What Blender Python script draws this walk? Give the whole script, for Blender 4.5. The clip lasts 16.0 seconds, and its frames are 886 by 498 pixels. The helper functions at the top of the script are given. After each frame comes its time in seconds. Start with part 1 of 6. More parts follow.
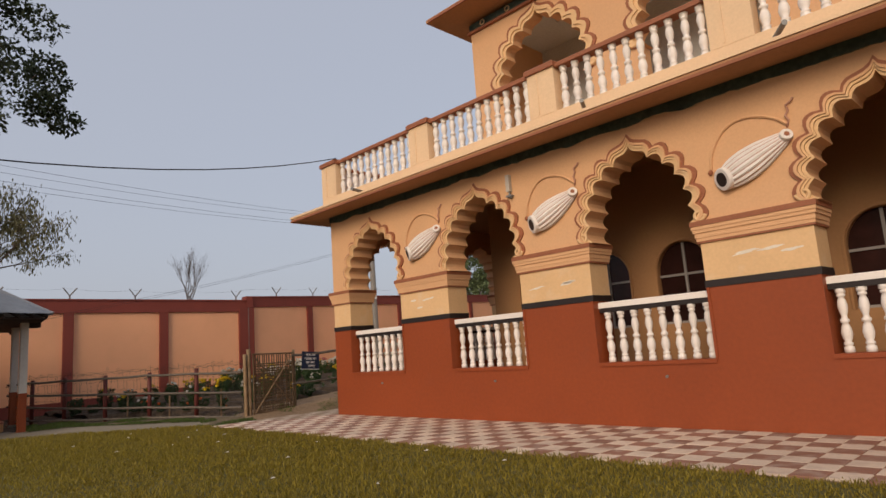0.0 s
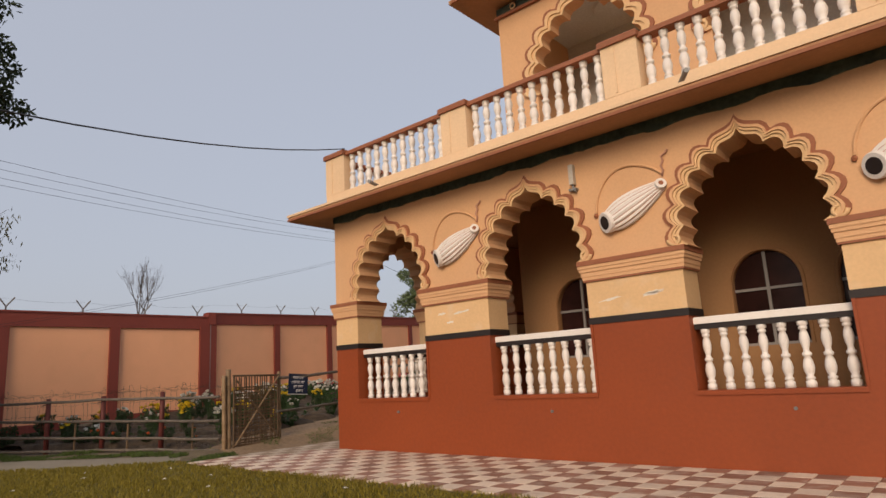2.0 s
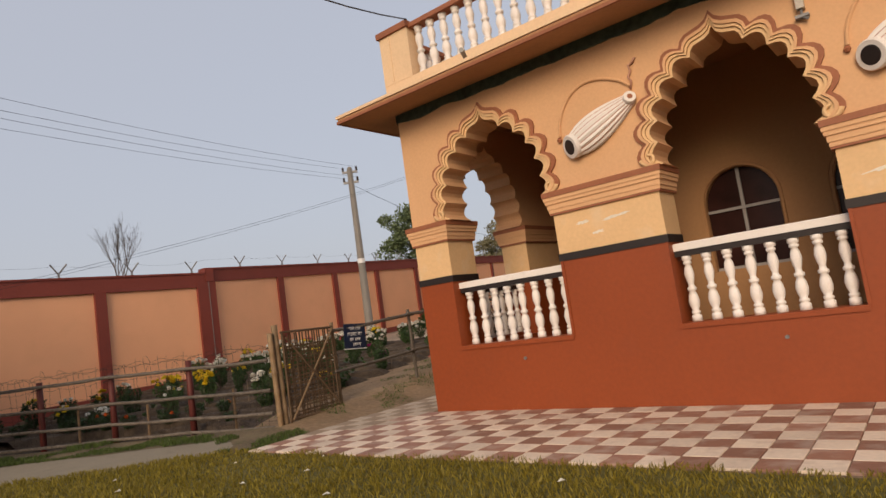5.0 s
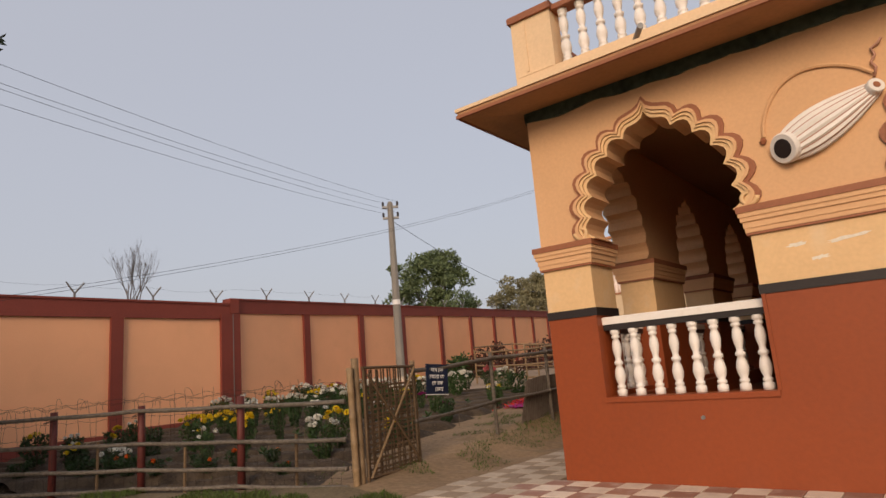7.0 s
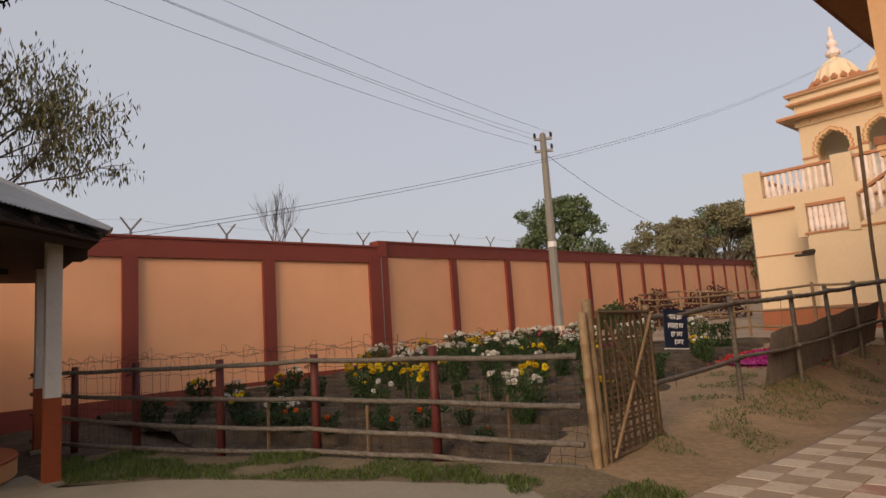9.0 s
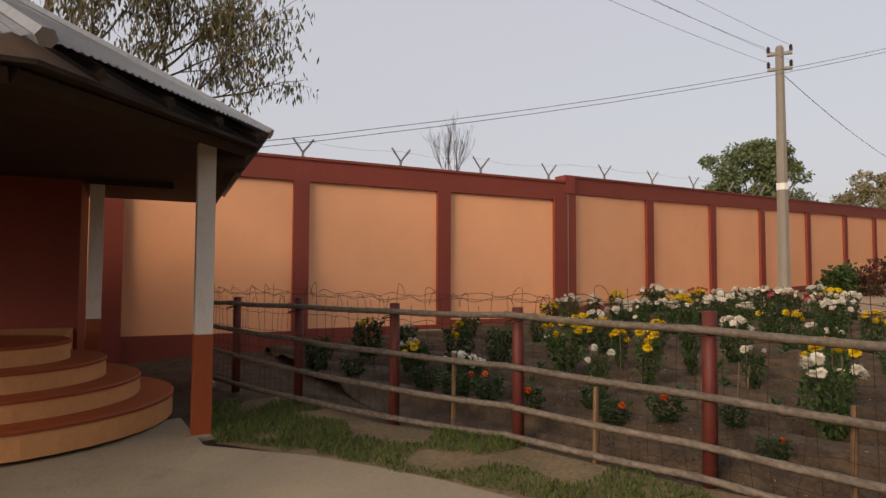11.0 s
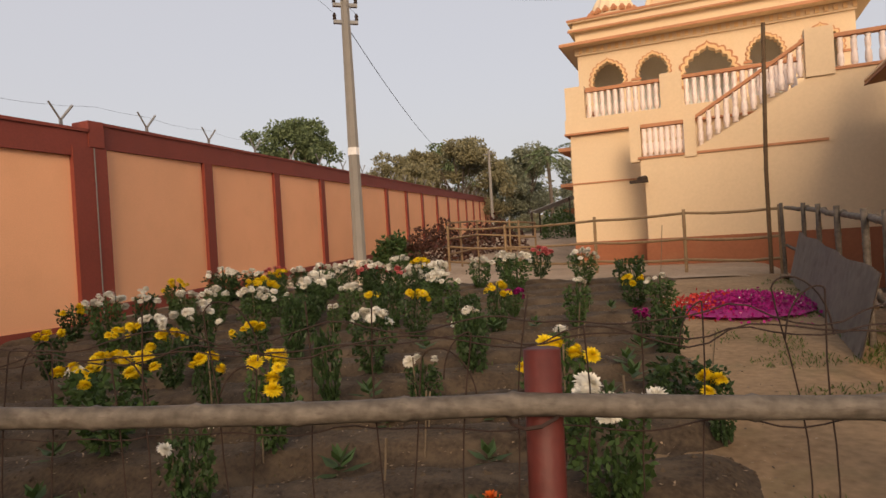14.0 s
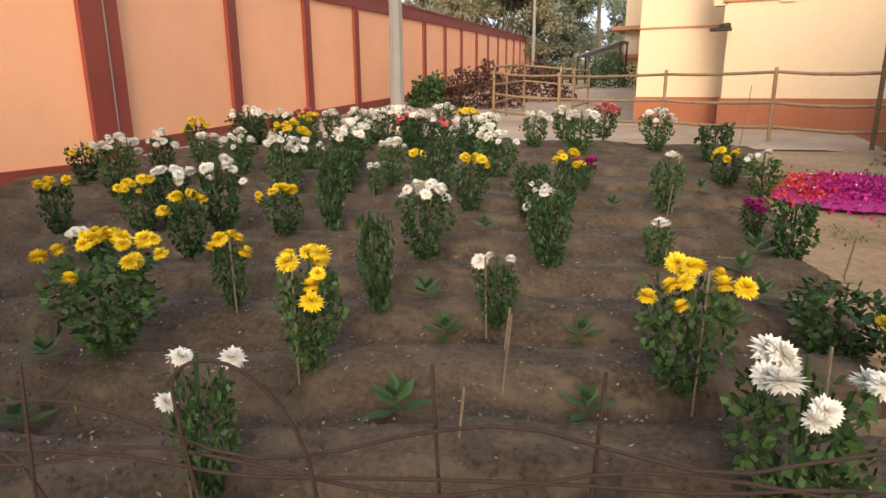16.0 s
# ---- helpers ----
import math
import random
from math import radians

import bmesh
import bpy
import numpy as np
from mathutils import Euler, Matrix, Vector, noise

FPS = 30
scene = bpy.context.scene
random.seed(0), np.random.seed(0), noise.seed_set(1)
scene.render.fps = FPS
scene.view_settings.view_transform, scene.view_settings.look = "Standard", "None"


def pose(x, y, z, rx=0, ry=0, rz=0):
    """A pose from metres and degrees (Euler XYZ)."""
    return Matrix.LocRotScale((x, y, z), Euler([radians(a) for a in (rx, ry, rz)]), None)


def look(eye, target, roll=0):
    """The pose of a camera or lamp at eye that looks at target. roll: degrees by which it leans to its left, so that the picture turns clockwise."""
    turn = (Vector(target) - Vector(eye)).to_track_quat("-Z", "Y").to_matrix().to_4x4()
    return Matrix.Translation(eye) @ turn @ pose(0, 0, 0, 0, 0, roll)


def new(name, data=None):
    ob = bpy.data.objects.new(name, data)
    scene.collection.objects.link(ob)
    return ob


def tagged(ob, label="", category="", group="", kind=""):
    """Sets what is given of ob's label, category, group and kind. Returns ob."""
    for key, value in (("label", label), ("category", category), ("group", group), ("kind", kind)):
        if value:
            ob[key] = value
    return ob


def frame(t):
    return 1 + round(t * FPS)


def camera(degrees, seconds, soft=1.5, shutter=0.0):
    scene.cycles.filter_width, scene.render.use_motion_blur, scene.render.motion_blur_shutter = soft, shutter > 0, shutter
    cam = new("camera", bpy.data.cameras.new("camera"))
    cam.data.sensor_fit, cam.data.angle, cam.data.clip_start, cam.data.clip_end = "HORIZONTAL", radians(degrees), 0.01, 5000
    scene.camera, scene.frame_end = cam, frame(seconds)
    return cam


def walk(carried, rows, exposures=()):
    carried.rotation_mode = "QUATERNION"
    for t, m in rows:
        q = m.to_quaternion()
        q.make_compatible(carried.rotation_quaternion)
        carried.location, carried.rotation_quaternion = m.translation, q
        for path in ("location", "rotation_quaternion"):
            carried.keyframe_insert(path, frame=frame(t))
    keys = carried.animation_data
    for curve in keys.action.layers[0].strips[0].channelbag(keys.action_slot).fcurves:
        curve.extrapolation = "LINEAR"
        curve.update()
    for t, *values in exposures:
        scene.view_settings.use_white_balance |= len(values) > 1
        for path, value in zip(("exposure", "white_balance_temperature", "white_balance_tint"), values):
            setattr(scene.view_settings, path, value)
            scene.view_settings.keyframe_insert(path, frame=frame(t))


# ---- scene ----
cam = camera(70.4, 16.0)
PATH = [
    (0, (-0.117, 0.391, 1.283), (-1.52, 1.781, 1.599), -4.0),
    (0.5, (-0.776, 0.485, 1.273), (-2.16, 1.911, 1.498), -4.1),
    (1, (-1.327, 0.838, 1.263), (-2.713, 2.221, 1.669), -3.1),
    (1.5, (-1.905, 0.669, 1.227), (-3.257, 2.065, 1.698), -1.4),
    (2, (-2.481, 0.733, 1.304), (-3.757, 2.223, 1.692), -3.2),
    (2.5, (-3.01, 0.785, 1.271), (-4.34, 2.235, 1.628), -3.3),
    (3, (-3.658, 0.792, 1.276), (-4.872, 2.37, 1.469), -6.7),
    (3.5, (-4.368, 1.005, 1.251), (-5.468, 2.666, 1.426), -6.2),
    (4, (-4.845, 1.096, 1.486), (-6.0, 2.72, 1.654), -10.2),
    (4.2, (-5.045, 1.228, 1.438), (-6.28, 2.792, 1.599), -8.0),
    (6.3, (-7.621, 1.713, 1.348), (-8.793, 3.305, 1.652), -8.3),
    (6.5, (-7.823, 1.762, 1.325), (-8.978, 3.361, 1.654), -7.3),
    (7, (-8.42, 1.893, 1.361), (-9.61, 3.454, 1.742), -4.7),
    (7.5, (-9.025, 2.113, 1.372), (-10.204, 3.719, 1.552), -4.4),
    (8, (-9.586, 2.288, 1.393), (-10.802, 3.828, 1.779), -1.3),
    (8.5, (-10.185, 2.5, 1.442), (-11.59, 3.888, 1.759), -2.8),
    (9, (-10.768, 2.626, 1.422), (-12.253, 3.942, 1.676), -3.8),
    (9.5, (-11.36, 2.767, 1.468), (-13.06, 3.796, 1.693), -2.5),
    (9.7, (-11.603, 2.866, 1.475), (-13.345, 3.83, 1.666), -1.9),
    (11.8, (-13.845, 3.845, 1.477), (-15.595, 4.812, 1.504), 1.6),
    (12, (-14.054, 3.988, 1.496), (-15.71, 5.109, 1.504), 2.0),
    (12.5, (-14.536, 4.336, 1.511), (-15.882, 5.815, 1.515), -1.5),
    (13, (-14.938, 4.723, 1.512), (-16.077, 6.359, 1.675), -1.3),
    (13.5, (-15.403, 5.128, 1.501), (-16.398, 6.861, 1.576), -2.4),
    (14, (-15.805, 5.552, 1.547), (-16.591, 7.391, 1.534), -3.4),
    (14.5, (-16.118, 5.948, 1.571), (-16.893, 7.79, 1.496), -2.3),
    (15, (-16.34, 6.188, 1.632), (-16.998, 8.058, 1.365), -1.4),
    (15.5, (-16.452, 6.278, 1.696), (-17.176, 8.112, 1.364), 0.8),
    (16, (-16.568, 6.451, 1.701), (-17.415, 8.191, 1.197), -0.3),
]
EXPOSURES = [(0.0, 0.20, 6750, 13), (4.0, 0.33, 6900, 13), (9.0, 0.31, 7300, 15), (12.0, 0.58, 7650, 15), (14.0, 0.55, 7700, 15), (15.0, 0.98, 7350, 12), (16.0, 1.40, 6600, 9)]
walk(cam, [(t, look(eye, target, roll)) for t, eye, target, roll in PATH], EXPOSURES)

# ---- light ----
SUN_ELEV, SUN_FROM = 24.0, (0.36, -0.933)
world = bpy.data.worlds.new("hazy_sky")
scene.world = world
world.use_nodes = True
wn, wl = world.node_tree.nodes, world.node_tree.links
wn.clear()
sky = wn.new("ShaderNodeTexSky")
sky.sky_type = "NISHITA"
sky.sun_disc = False
sky.sun_elevation = radians(SUN_ELEV)
sky.sun_rotation = math.atan2(SUN_FROM[0], SUN_FROM[1])
sky.dust_density, sky.air_density, sky.ozone_density = 5.0, 1.2, 2.0
haze = wn.new("ShaderNodeMix")
haze.data_type = "RGBA"
haze.inputs[0].default_value = 0.72
haze.inputs[7].default_value = (4.8, 5.25, 6.2, 1)
wbg = wn.new("ShaderNodeBackground")
wbg.inputs["Strength"].default_value = 0.095
wout = wn.new("ShaderNodeOutputWorld")
wl.new(sky.outputs["Color"], haze.inputs[6])
wl.new(haze.outputs[2], wbg.inputs["Color"])
wl.new(wbg.outputs["Background"], wout.inputs["Surface"])

sun_data = bpy.data.lights.new("sun", "SUN")
sun_data.energy = 1.75
sun_data.angle = radians(28)
sun_data.color = (1.0, 0.80, 0.60)
sun = new("sun", sun_data)
sv = Vector((SUN_FROM[0], SUN_FROM[1], math.tan(radians(SUN_ELEV)) * math.hypot(*SUN_FROM)))
sun.matrix_world = look(sv * 40, (0, 0, 0))

# ---- materials ----


def mat(name, base, rough=0.7, vary=0.12, fine=40.0, coarse=1.2, bump=0.15, metal=0.0, tint=None, rand=0.0, spec=0.4, stain=0.0, stain_col=(0.1, 0.08, 0.06), streak=False, along=None, stain_at=0.56):
    """A procedural surface with grain, broad mottling, optional stains and a fine relief, in world metres."""
    m = bpy.data.materials.new(name)
    m.use_nodes = True
    n, l = m.node_tree.nodes, m.node_tree.links
    bsdf = n["Principled BSDF"]
    bsdf.inputs["Roughness"].default_value = rough
    bsdf.inputs["Metallic"].default_value = metal
    bsdf.inputs["Specular IOR Level"].default_value = spec
    geo = n.new("ShaderNodeNewGeometry")
    src = geo.outputs["Position"]
    if streak or along:
        mp = n.new("ShaderNodeMapping")
        mp.inputs["Scale"].default_value = along or (1, 1, 0.12)
        l.new(src, mp.inputs["Vector"])
        src_c = mp.outputs["Vector"]
    else:
        src_c = src
    a = n.new("ShaderNodeTexNoise")
    a.inputs["Scale"].default_value, a.inputs["Detail"].default_value = fine, 3
    c = n.new("ShaderNodeTexNoise")
    c.inputs["Scale"].default_value, c.inputs["Detail"].default_value = coarse, 4
    l.new(src, a.inputs["Vector"])
    l.new(src_c, c.inputs["Vector"])
    add = n.new("ShaderNodeMath")
    add.operation = "ADD"
    l.new(a.outputs["Fac"], add.inputs[0])
    l.new(c.outputs["Fac"], add.inputs[1])
    ramp = n.new("ShaderNodeMapRange")
    ramp.inputs["From Min"].default_value, ramp.inputs["From Max"].default_value = 0.6, 1.4
    l.new(add.outputs[0], ramp.inputs["Value"])
    lo = tuple(max(0, v * (1 - vary)) for v in base)
    hi = tuple(min(1, v * (1 + vary)) for v in (tint or base))
    mix = n.new("ShaderNodeMix")
    mix.data_type = "RGBA"
    mix.inputs[6].default_value, mix.inputs[7].default_value = (*lo, 1), (*hi, 1)
    l.new(ramp.outputs[0], mix.inputs[0])
    col = mix.outputs[2]
    if stain:
        s = n.new("ShaderNodeTexNoise")
        s.inputs["Scale"].default_value, s.inputs["Detail"].default_value = coarse * 2.3, 8
        l.new(src_c, s.inputs["Vector"])
        sr = n.new("ShaderNodeMapRange")
        sr.inputs["From Min"].default_value, sr.inputs["From Max"].default_value = stain_at, stain_at + 0.18
        sr.inputs["To Max"].default_value = stain
        l.new(s.outputs["Fac"], sr.inputs["Value"])
        mx = n.new("ShaderNodeMix")
        mx.data_type = "RGBA"
        mx.inputs[7].default_value = (*stain_col, 1)
        l.new(sr.outputs[0], mx.inputs[0])
        l.new(col, mx.inputs[6])
        col = mx.outputs[2]
    if rand:
        info = n.new("ShaderNodeObjectInfo")
        rr = n.new("ShaderNodeMapRange")
        rr.inputs["To Min"].default_value, rr.inputs["To Max"].default_value = 1 - rand, 1 + rand
        l.new(info.outputs["Random"], rr.inputs["Value"])
        hs = n.new("ShaderNodeHueSaturation")
        l.new(rr.outputs[0], hs.inputs["Value"])
        l.new(col, hs.inputs["Color"])
        col = hs.outputs["Color"]
    l.new(col, bsdf.inputs["Base Color"])
    if bump:
        b = n.new("ShaderNodeBump")
        b.inputs["Strength"].default_value, b.inputs["Distance"].default_value = bump, 0.01
        l.new(add.outputs[0], b.inputs["Height"])
        l.new(b.outputs["Normal"], bsdf.inputs["Normal"])
    return m


def leafy(name, base, rand=0.25, trans=0.25, rough=0.5):
    """Leaves or petals: tint varies from leaf to leaf, some light passes through."""
    m = bpy.data.materials.new(name)
    m.use_nodes = True
    n, l = m.node_tree.nodes, m.node_tree.links
    bsdf = n["Principled BSDF"]
    geo = n.new("ShaderNodeNewGeometry")
    rr = n.new("ShaderNodeMapRange")
    rr.inputs["To Min"].default_value, rr.inputs["To Max"].default_value = 1 - rand, 1 + rand
    l.new(geo.outputs["Random Per Island"], rr.inputs["Value"])
    hs = n.new("ShaderNodeHueSaturation")
    hs.inputs["Color"].default_value = (*base, 1)
    l.new(rr.outputs[0], hs.inputs["Value"])
    l.new(hs.outputs["Color"], bsdf.inputs["Base Color"])
    bsdf.inputs["Roughness"].default_value = rough
    bsdf.inputs["Specular IOR Level"].default_value = 0.25
    tr = n.new("ShaderNodeBsdfTranslucent")
    l.new(hs.outputs["Color"], tr.inputs["Color"])
    ms = n.new("ShaderNodeMixShader")
    ms.inputs[0].default_value = trans
    l.new(bsdf.outputs[0], ms.inputs[1])
    l.new(tr.outputs[0], ms.inputs[2])
    l.new(ms.outputs[0], n["Material Output"].inputs["Surface"])
    return m


M_PEACH = mat("peach_wall_paint", (0.655, 0.385, 0.205), 0.75, 0.07, 30, 0.8, 0.12, stain=0.10, stain_col=(0.45, 0.30, 0.16))
M_PALE = mat("pale_peach_parapet_paint", (0.75, 0.54, 0.34), 0.75, 0.08, 28, 0.9, 0.12, stain=0.2, stain_col=(0.55, 0.38, 0.24))
M_CREAM = mat("pale_yellow_paint", (0.69, 0.455, 0.24), 0.7, 0.08, 25, 1.5, 0.12, stain=0.25, stain_col=(0.70, 0.62, 0.48))
M_RED = mat("brick_red_paint", (0.255, 0.052, 0.0125), 0.55, 0.12, 18, 0.9, 0.12, stain=0.16, stain_col=(0.22, 0.06, 0.03))
# Plinth red of the far temple, dulled in colour to show haze.
M_FARRED = mat("hazed_red_plinth_paint", (0.30, 0.105, 0.05), 0.7, 0.14, 12, 0.8, 0.12, stain=0.3, stain_col=(0.36, 0.17, 0.09))
M_BROWN = mat("red_brown_trim_paint", (0.29, 0.105, 0.05), 0.6, 0.15, 30, 2.0, 0.12)
M_BLACK = mat("black_band_paint", (0.02, 0.014, 0.013), 0.5, 0.2, 30, 3, 0.1)
M_WHITE = mat("white_baluster_paint", (0.78, 0.735, 0.69), 0.6, 0.06, 60, 3.0, 0.12, rand=0.05, stain=0.2, stain_col=(0.55, 0.42, 0.33))
M_CORD = mat("pink_brown_cord_paint", (0.46, 0.24, 0.17), 0.7, 0.15, 30, 2.0, 0.1)
M_CHALK = mat("chalky_scuff", (0.72, 0.66, 0.56), 0.85, 0.12, 40, 5.0, 0.1)
M_GREEN = mat("dark_green_frieze", (0.022, 0.04, 0.036), 0.7, 0.5, 14, 4.0, 0.3, tint=(0.05, 0.07, 0.05))
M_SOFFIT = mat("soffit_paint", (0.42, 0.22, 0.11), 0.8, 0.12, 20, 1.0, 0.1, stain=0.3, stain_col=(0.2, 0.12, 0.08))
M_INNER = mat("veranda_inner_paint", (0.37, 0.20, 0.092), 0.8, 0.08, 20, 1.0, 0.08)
M_GREYIN = mat("grey_upper_inner_plaster", (0.60, 0.63, 0.62), 0.85, 0.15, 20, 1.0, 0.1)
M_FLOOR = mat("veranda_floor_oxide", (0.20, 0.07, 0.04), 0.5, 0.15, 20, 1.5, 0.1)
M_PANEL = mat("orange_boundary_plaster", (0.86, 0.43, 0.235), 0.8, 0.07, 45, 0.7, 0.25, stain=0.08, stain_col=(0.5, 0.25, 0.12))
M_MAROON = mat("maroon_boundary_paint", (0.22, 0.045, 0.03), 0.65, 0.14, 25, 1.0, 0.2, stain=0.15, stain_col=(0.14, 0.035, 0.03))
# Pale yellow paint, with slight haze mixed in as lower saturation.
M_YELLOW = mat("haze_paled_far_paint", (0.67, 0.51, 0.335), 0.75, 0.06, 15, 0.5, 0.1, stain=0.15, stain_col=(0.62, 0.45, 0.24), streak=True)
M_YTRIM = mat("far_building_trim", (0.45, 0.20, 0.10), 0.7, 0.12, 15, 1.0, 0.1)
M_DOME = mat("cream_dome_paint", (0.80, 0.63, 0.42), 0.7, 0.1, 12, 1.2, 0.1, stain=0.3, stain_col=(0.55, 0.40, 0.28))
M_PINKW = mat("faded_pink_white_paint", (0.82, 0.70, 0.64), 0.7, 0.15, 10, 1.5, 0.1)
M_GLASS = mat("dark_window_pane", (0.030, 0.011, 0.009), 0.28, 0.5, 4, 1, 0.0, spec=0.22)
M_WFRAME = mat("grey_window_bar", (0.30, 0.29, 0.28), 0.5, 0.1, 40, 3, 0.05)
M_IRON = mat("weathered_grey_iron", (0.22, 0.22, 0.22), 0.5, 0.25, 40, 5, 0.15, metal=0.3)
M_RUST = mat("rusty_wire", (0.026, 0.013, 0.009), 0.85, 0.35, 60, 8, 0.2)
M_CONC = mat("pole_concrete", (0.23, 0.215, 0.195), 0.85, 0.15, 40, 2.0, 0.3)
M_PATHC = mat("pale_path_concrete", (0.25, 0.21, 0.15), 0.9, 0.14, 30, 1.6, 0.35, stain=0.4, stain_col=(0.16, 0.13, 0.09))
M_BAMBOO = mat("weathered_bamboo", (0.074, 0.059, 0.046), 0.7, 0.35, 30, 5.0, 0.35, tint=(0.135, 0.113, 0.092), rand=0.12, stain=0.6, stain_col=(0.055, 0.036, 0.026), along=(1, 6, 6))
M_BAMBOO2 = mat("pale_tan_bamboo", (0.22, 0.145, 0.078), 0.6, 0.25, 22, 6.0, 0.2, rand=0.12)
M_WICKER = mat("brown_split_bamboo", (0.12, 0.075, 0.04), 0.75, 0.3, 30, 8.0, 0.2, rand=0.25)
M_POSTRED = mat("maroon_fence_post_paint", (0.095, 0.018, 0.014), 0.6, 0.25, 30, 6.0, 0.25, stain=0.35, stain_col=(0.10, 0.03, 0.025))
M_TIN = mat("galvanised_tin", (0.27, 0.28, 0.29), 0.42, 0.2, 12, 1.5, 0.1, metal=0.55, stain=0.6, stain_col=(0.26, 0.25, 0.24))
M_DARKWOOD = mat("dark_timber_and_porch_shade", (0.035, 0.022, 0.016), 0.8, 0.3, 30, 4.0, 0.2)
M_SOIL = mat("garden_soil", (0.022, 0.0135, 0.0078), 0.95, 0.45, 34, 2.4, 1.0, tint=(0.062, 0.043, 0.027), along=(0.75, 1.25, 1), stain=0.75, stain_col=(0.098, 0.070, 0.045), stain_at=0.49)
# Verge earth; its base is lowered for the shade of the trees.
M_VERGE = mat("trodden_verge_earth", (0.085, 0.062, 0.036), 0.95, 0.35, 24, 1.2, 0.8, tint=(0.17, 0.125, 0.07), stain=0.5, stain_col=(0.075, 0.08, 0.025))
M_GRASSB = mat("lawn_ground", (0.115, 0.098, 0.022), 0.95, 0.35, 22, 0.7, 0.6, tint=(0.115, 0.10, 0.028))
M_SAND = mat("sandy_path_earth", (0.20, 0.127, 0.068), 0.95, 0.25, 15, 1.0, 0.7, tint=(0.262, 0.176, 0.103), stain=0.5, stain_col=(0.12, 0.10, 0.045))
M_YARD = mat("pale_yard_dust", (0.27, 0.195, 0.135), 0.95, 0.22, 12, 0.8, 0.6, tint=(0.33, 0.25, 0.18), stain=0.5, stain_col=(0.14, 0.11, 0.06))
M_TILER = mat("terracotta_paving_tile", (0.30, 0.15, 0.10), 0.7, 0.14, 25, 2.0, 0.2, rand=0.16, stain=0.6, stain_col=(0.47, 0.37, 0.30), stain_at=0.50)
M_TILEW = mat("cream_paving_tile", (0.69, 0.565, 0.44), 0.7, 0.12, 25, 2.0, 0.2, rand=0.10, stain=0.5, stain_col=(0.44, 0.31, 0.24), stain_at=0.52)
M_TILEOLD = mat("worn_dusty_tile", (0.30, 0.22, 0.15), 0.85, 0.2, 25, 2.0, 0.25, stain=0.5, stain_col=(0.20, 0.14, 0.09))
M_TILEOLD2 = mat("worn_cream_tile", (0.46, 0.37, 0.28), 0.85, 0.2, 25, 2.0, 0.25, stain=0.5, stain_col=(0.28, 0.2, 0.14))
M_JOINT = mat("paving_joint", (0.20, 0.14, 0.10), 0.95, 0.25, 25, 2.0, 0.3)
M_BARK = mat("grey_brown_bark", (0.12, 0.095, 0.075), 0.9, 0.3, 20, 3.0, 0.5)
M_BARKP = mat("pale_bare_bark", (0.22, 0.19, 0.17), 0.9, 0.25, 20, 3.0, 0.3)
M_STEP = mat("peach_step_paint", (0.55, 0.27, 0.11), 0.7, 0.12, 20, 1.5, 0.15)
M_BLUE = mat("dark_blue_sign_board", (0.012, 0.022, 0.055), 0.5, 0.2, 30, 4.0, 0.05)
M_LETTER = mat("white_sign_paint", (0.72, 0.72, 0.72), 0.6, 0.08, 40, 5.0, 0.05)
M_FOOT = mat("chalky_pole_paint", (0.60, 0.50, 0.40), 0.85, 0.12, 20, 3.0, 0.2, stain=0.4, stain_col=(0.42, 0.27, 0.2))
M_LAMP = mat("grey_tube_fitting", (0.50, 0.46, 0.40), 0.4, 0.15, 40, 5.0, 0.05)
M_CABLE = mat("black_cable", (0.02, 0.02, 0.022), 0.6, 0.2, 30, 5.0, 0.0)
M_LEAF = leafy("dark_green_leaves", (0.032, 0.062, 0.022), 0.4)
M_LEAF2 = leafy("mid_green_leaves", (0.047, 0.088, 0.028), 0.4)
M_GRASS = leafy("grass_blades", (0.225, 0.178, 0.026), 0.45, 0.3)
# Darker copy of the grass, with tree and porch shade in its colour.
M_GRASS2 = leafy("shade_darkened_grass_blades", (0.070, 0.105, 0.024), 0.45, 0.25)
M_TREE = leafy("tree_leaves", (0.13, 0.17, 0.08), 0.4, 0.2)
# Olive and far leaves: distance haze is put into these paler, greyer colours.
M_TREE2 = leafy("haze_paled_olive_leaves", (0.27, 0.245, 0.14), 0.3, 0.4)
M_TREE5 = leafy("haze_paled_far_leaves", (0.25, 0.27, 0.19), 0.25, 0.4)
M_TREE3 = leafy("drooping_tree_leaves", (0.15, 0.14, 0.07), 0.4, 0.3)
M_TREE4 = leafy("shaded_tree_leaves", (0.045, 0.058, 0.026), 0.4, 0.15)
M_PETALY = leafy("yellow_petals", (0.80, 0.60, 0.03), 0.15, 0.25)
M_PETALW = leafy("white_petals", (0.79, 0.765, 0.69), 0.08, 0.25)
M_PETALP = leafy("pink_petals", (0.62, 0.16, 0.17), 0.2, 0.25)
M_PETALO = leafy("orange_petals", (0.75, 0.16, 0.03), 0.15, 0.2)
M_MAGENTA = leafy("magenta_petals", (0.33, 0.014, 0.165), 0.4, 0.2)
M_REDPET = leafy("red_petals", (0.46, 0.035, 0.03), 0.35, 0.2)
M_STAKE = mat("thin_bamboo_stake", (0.13, 0.098, 0.066), 0.8, 0.25, 40, 8.0, 0.1, rand=0.2)

# ---- mesh tools ----
from mathutils import geometry


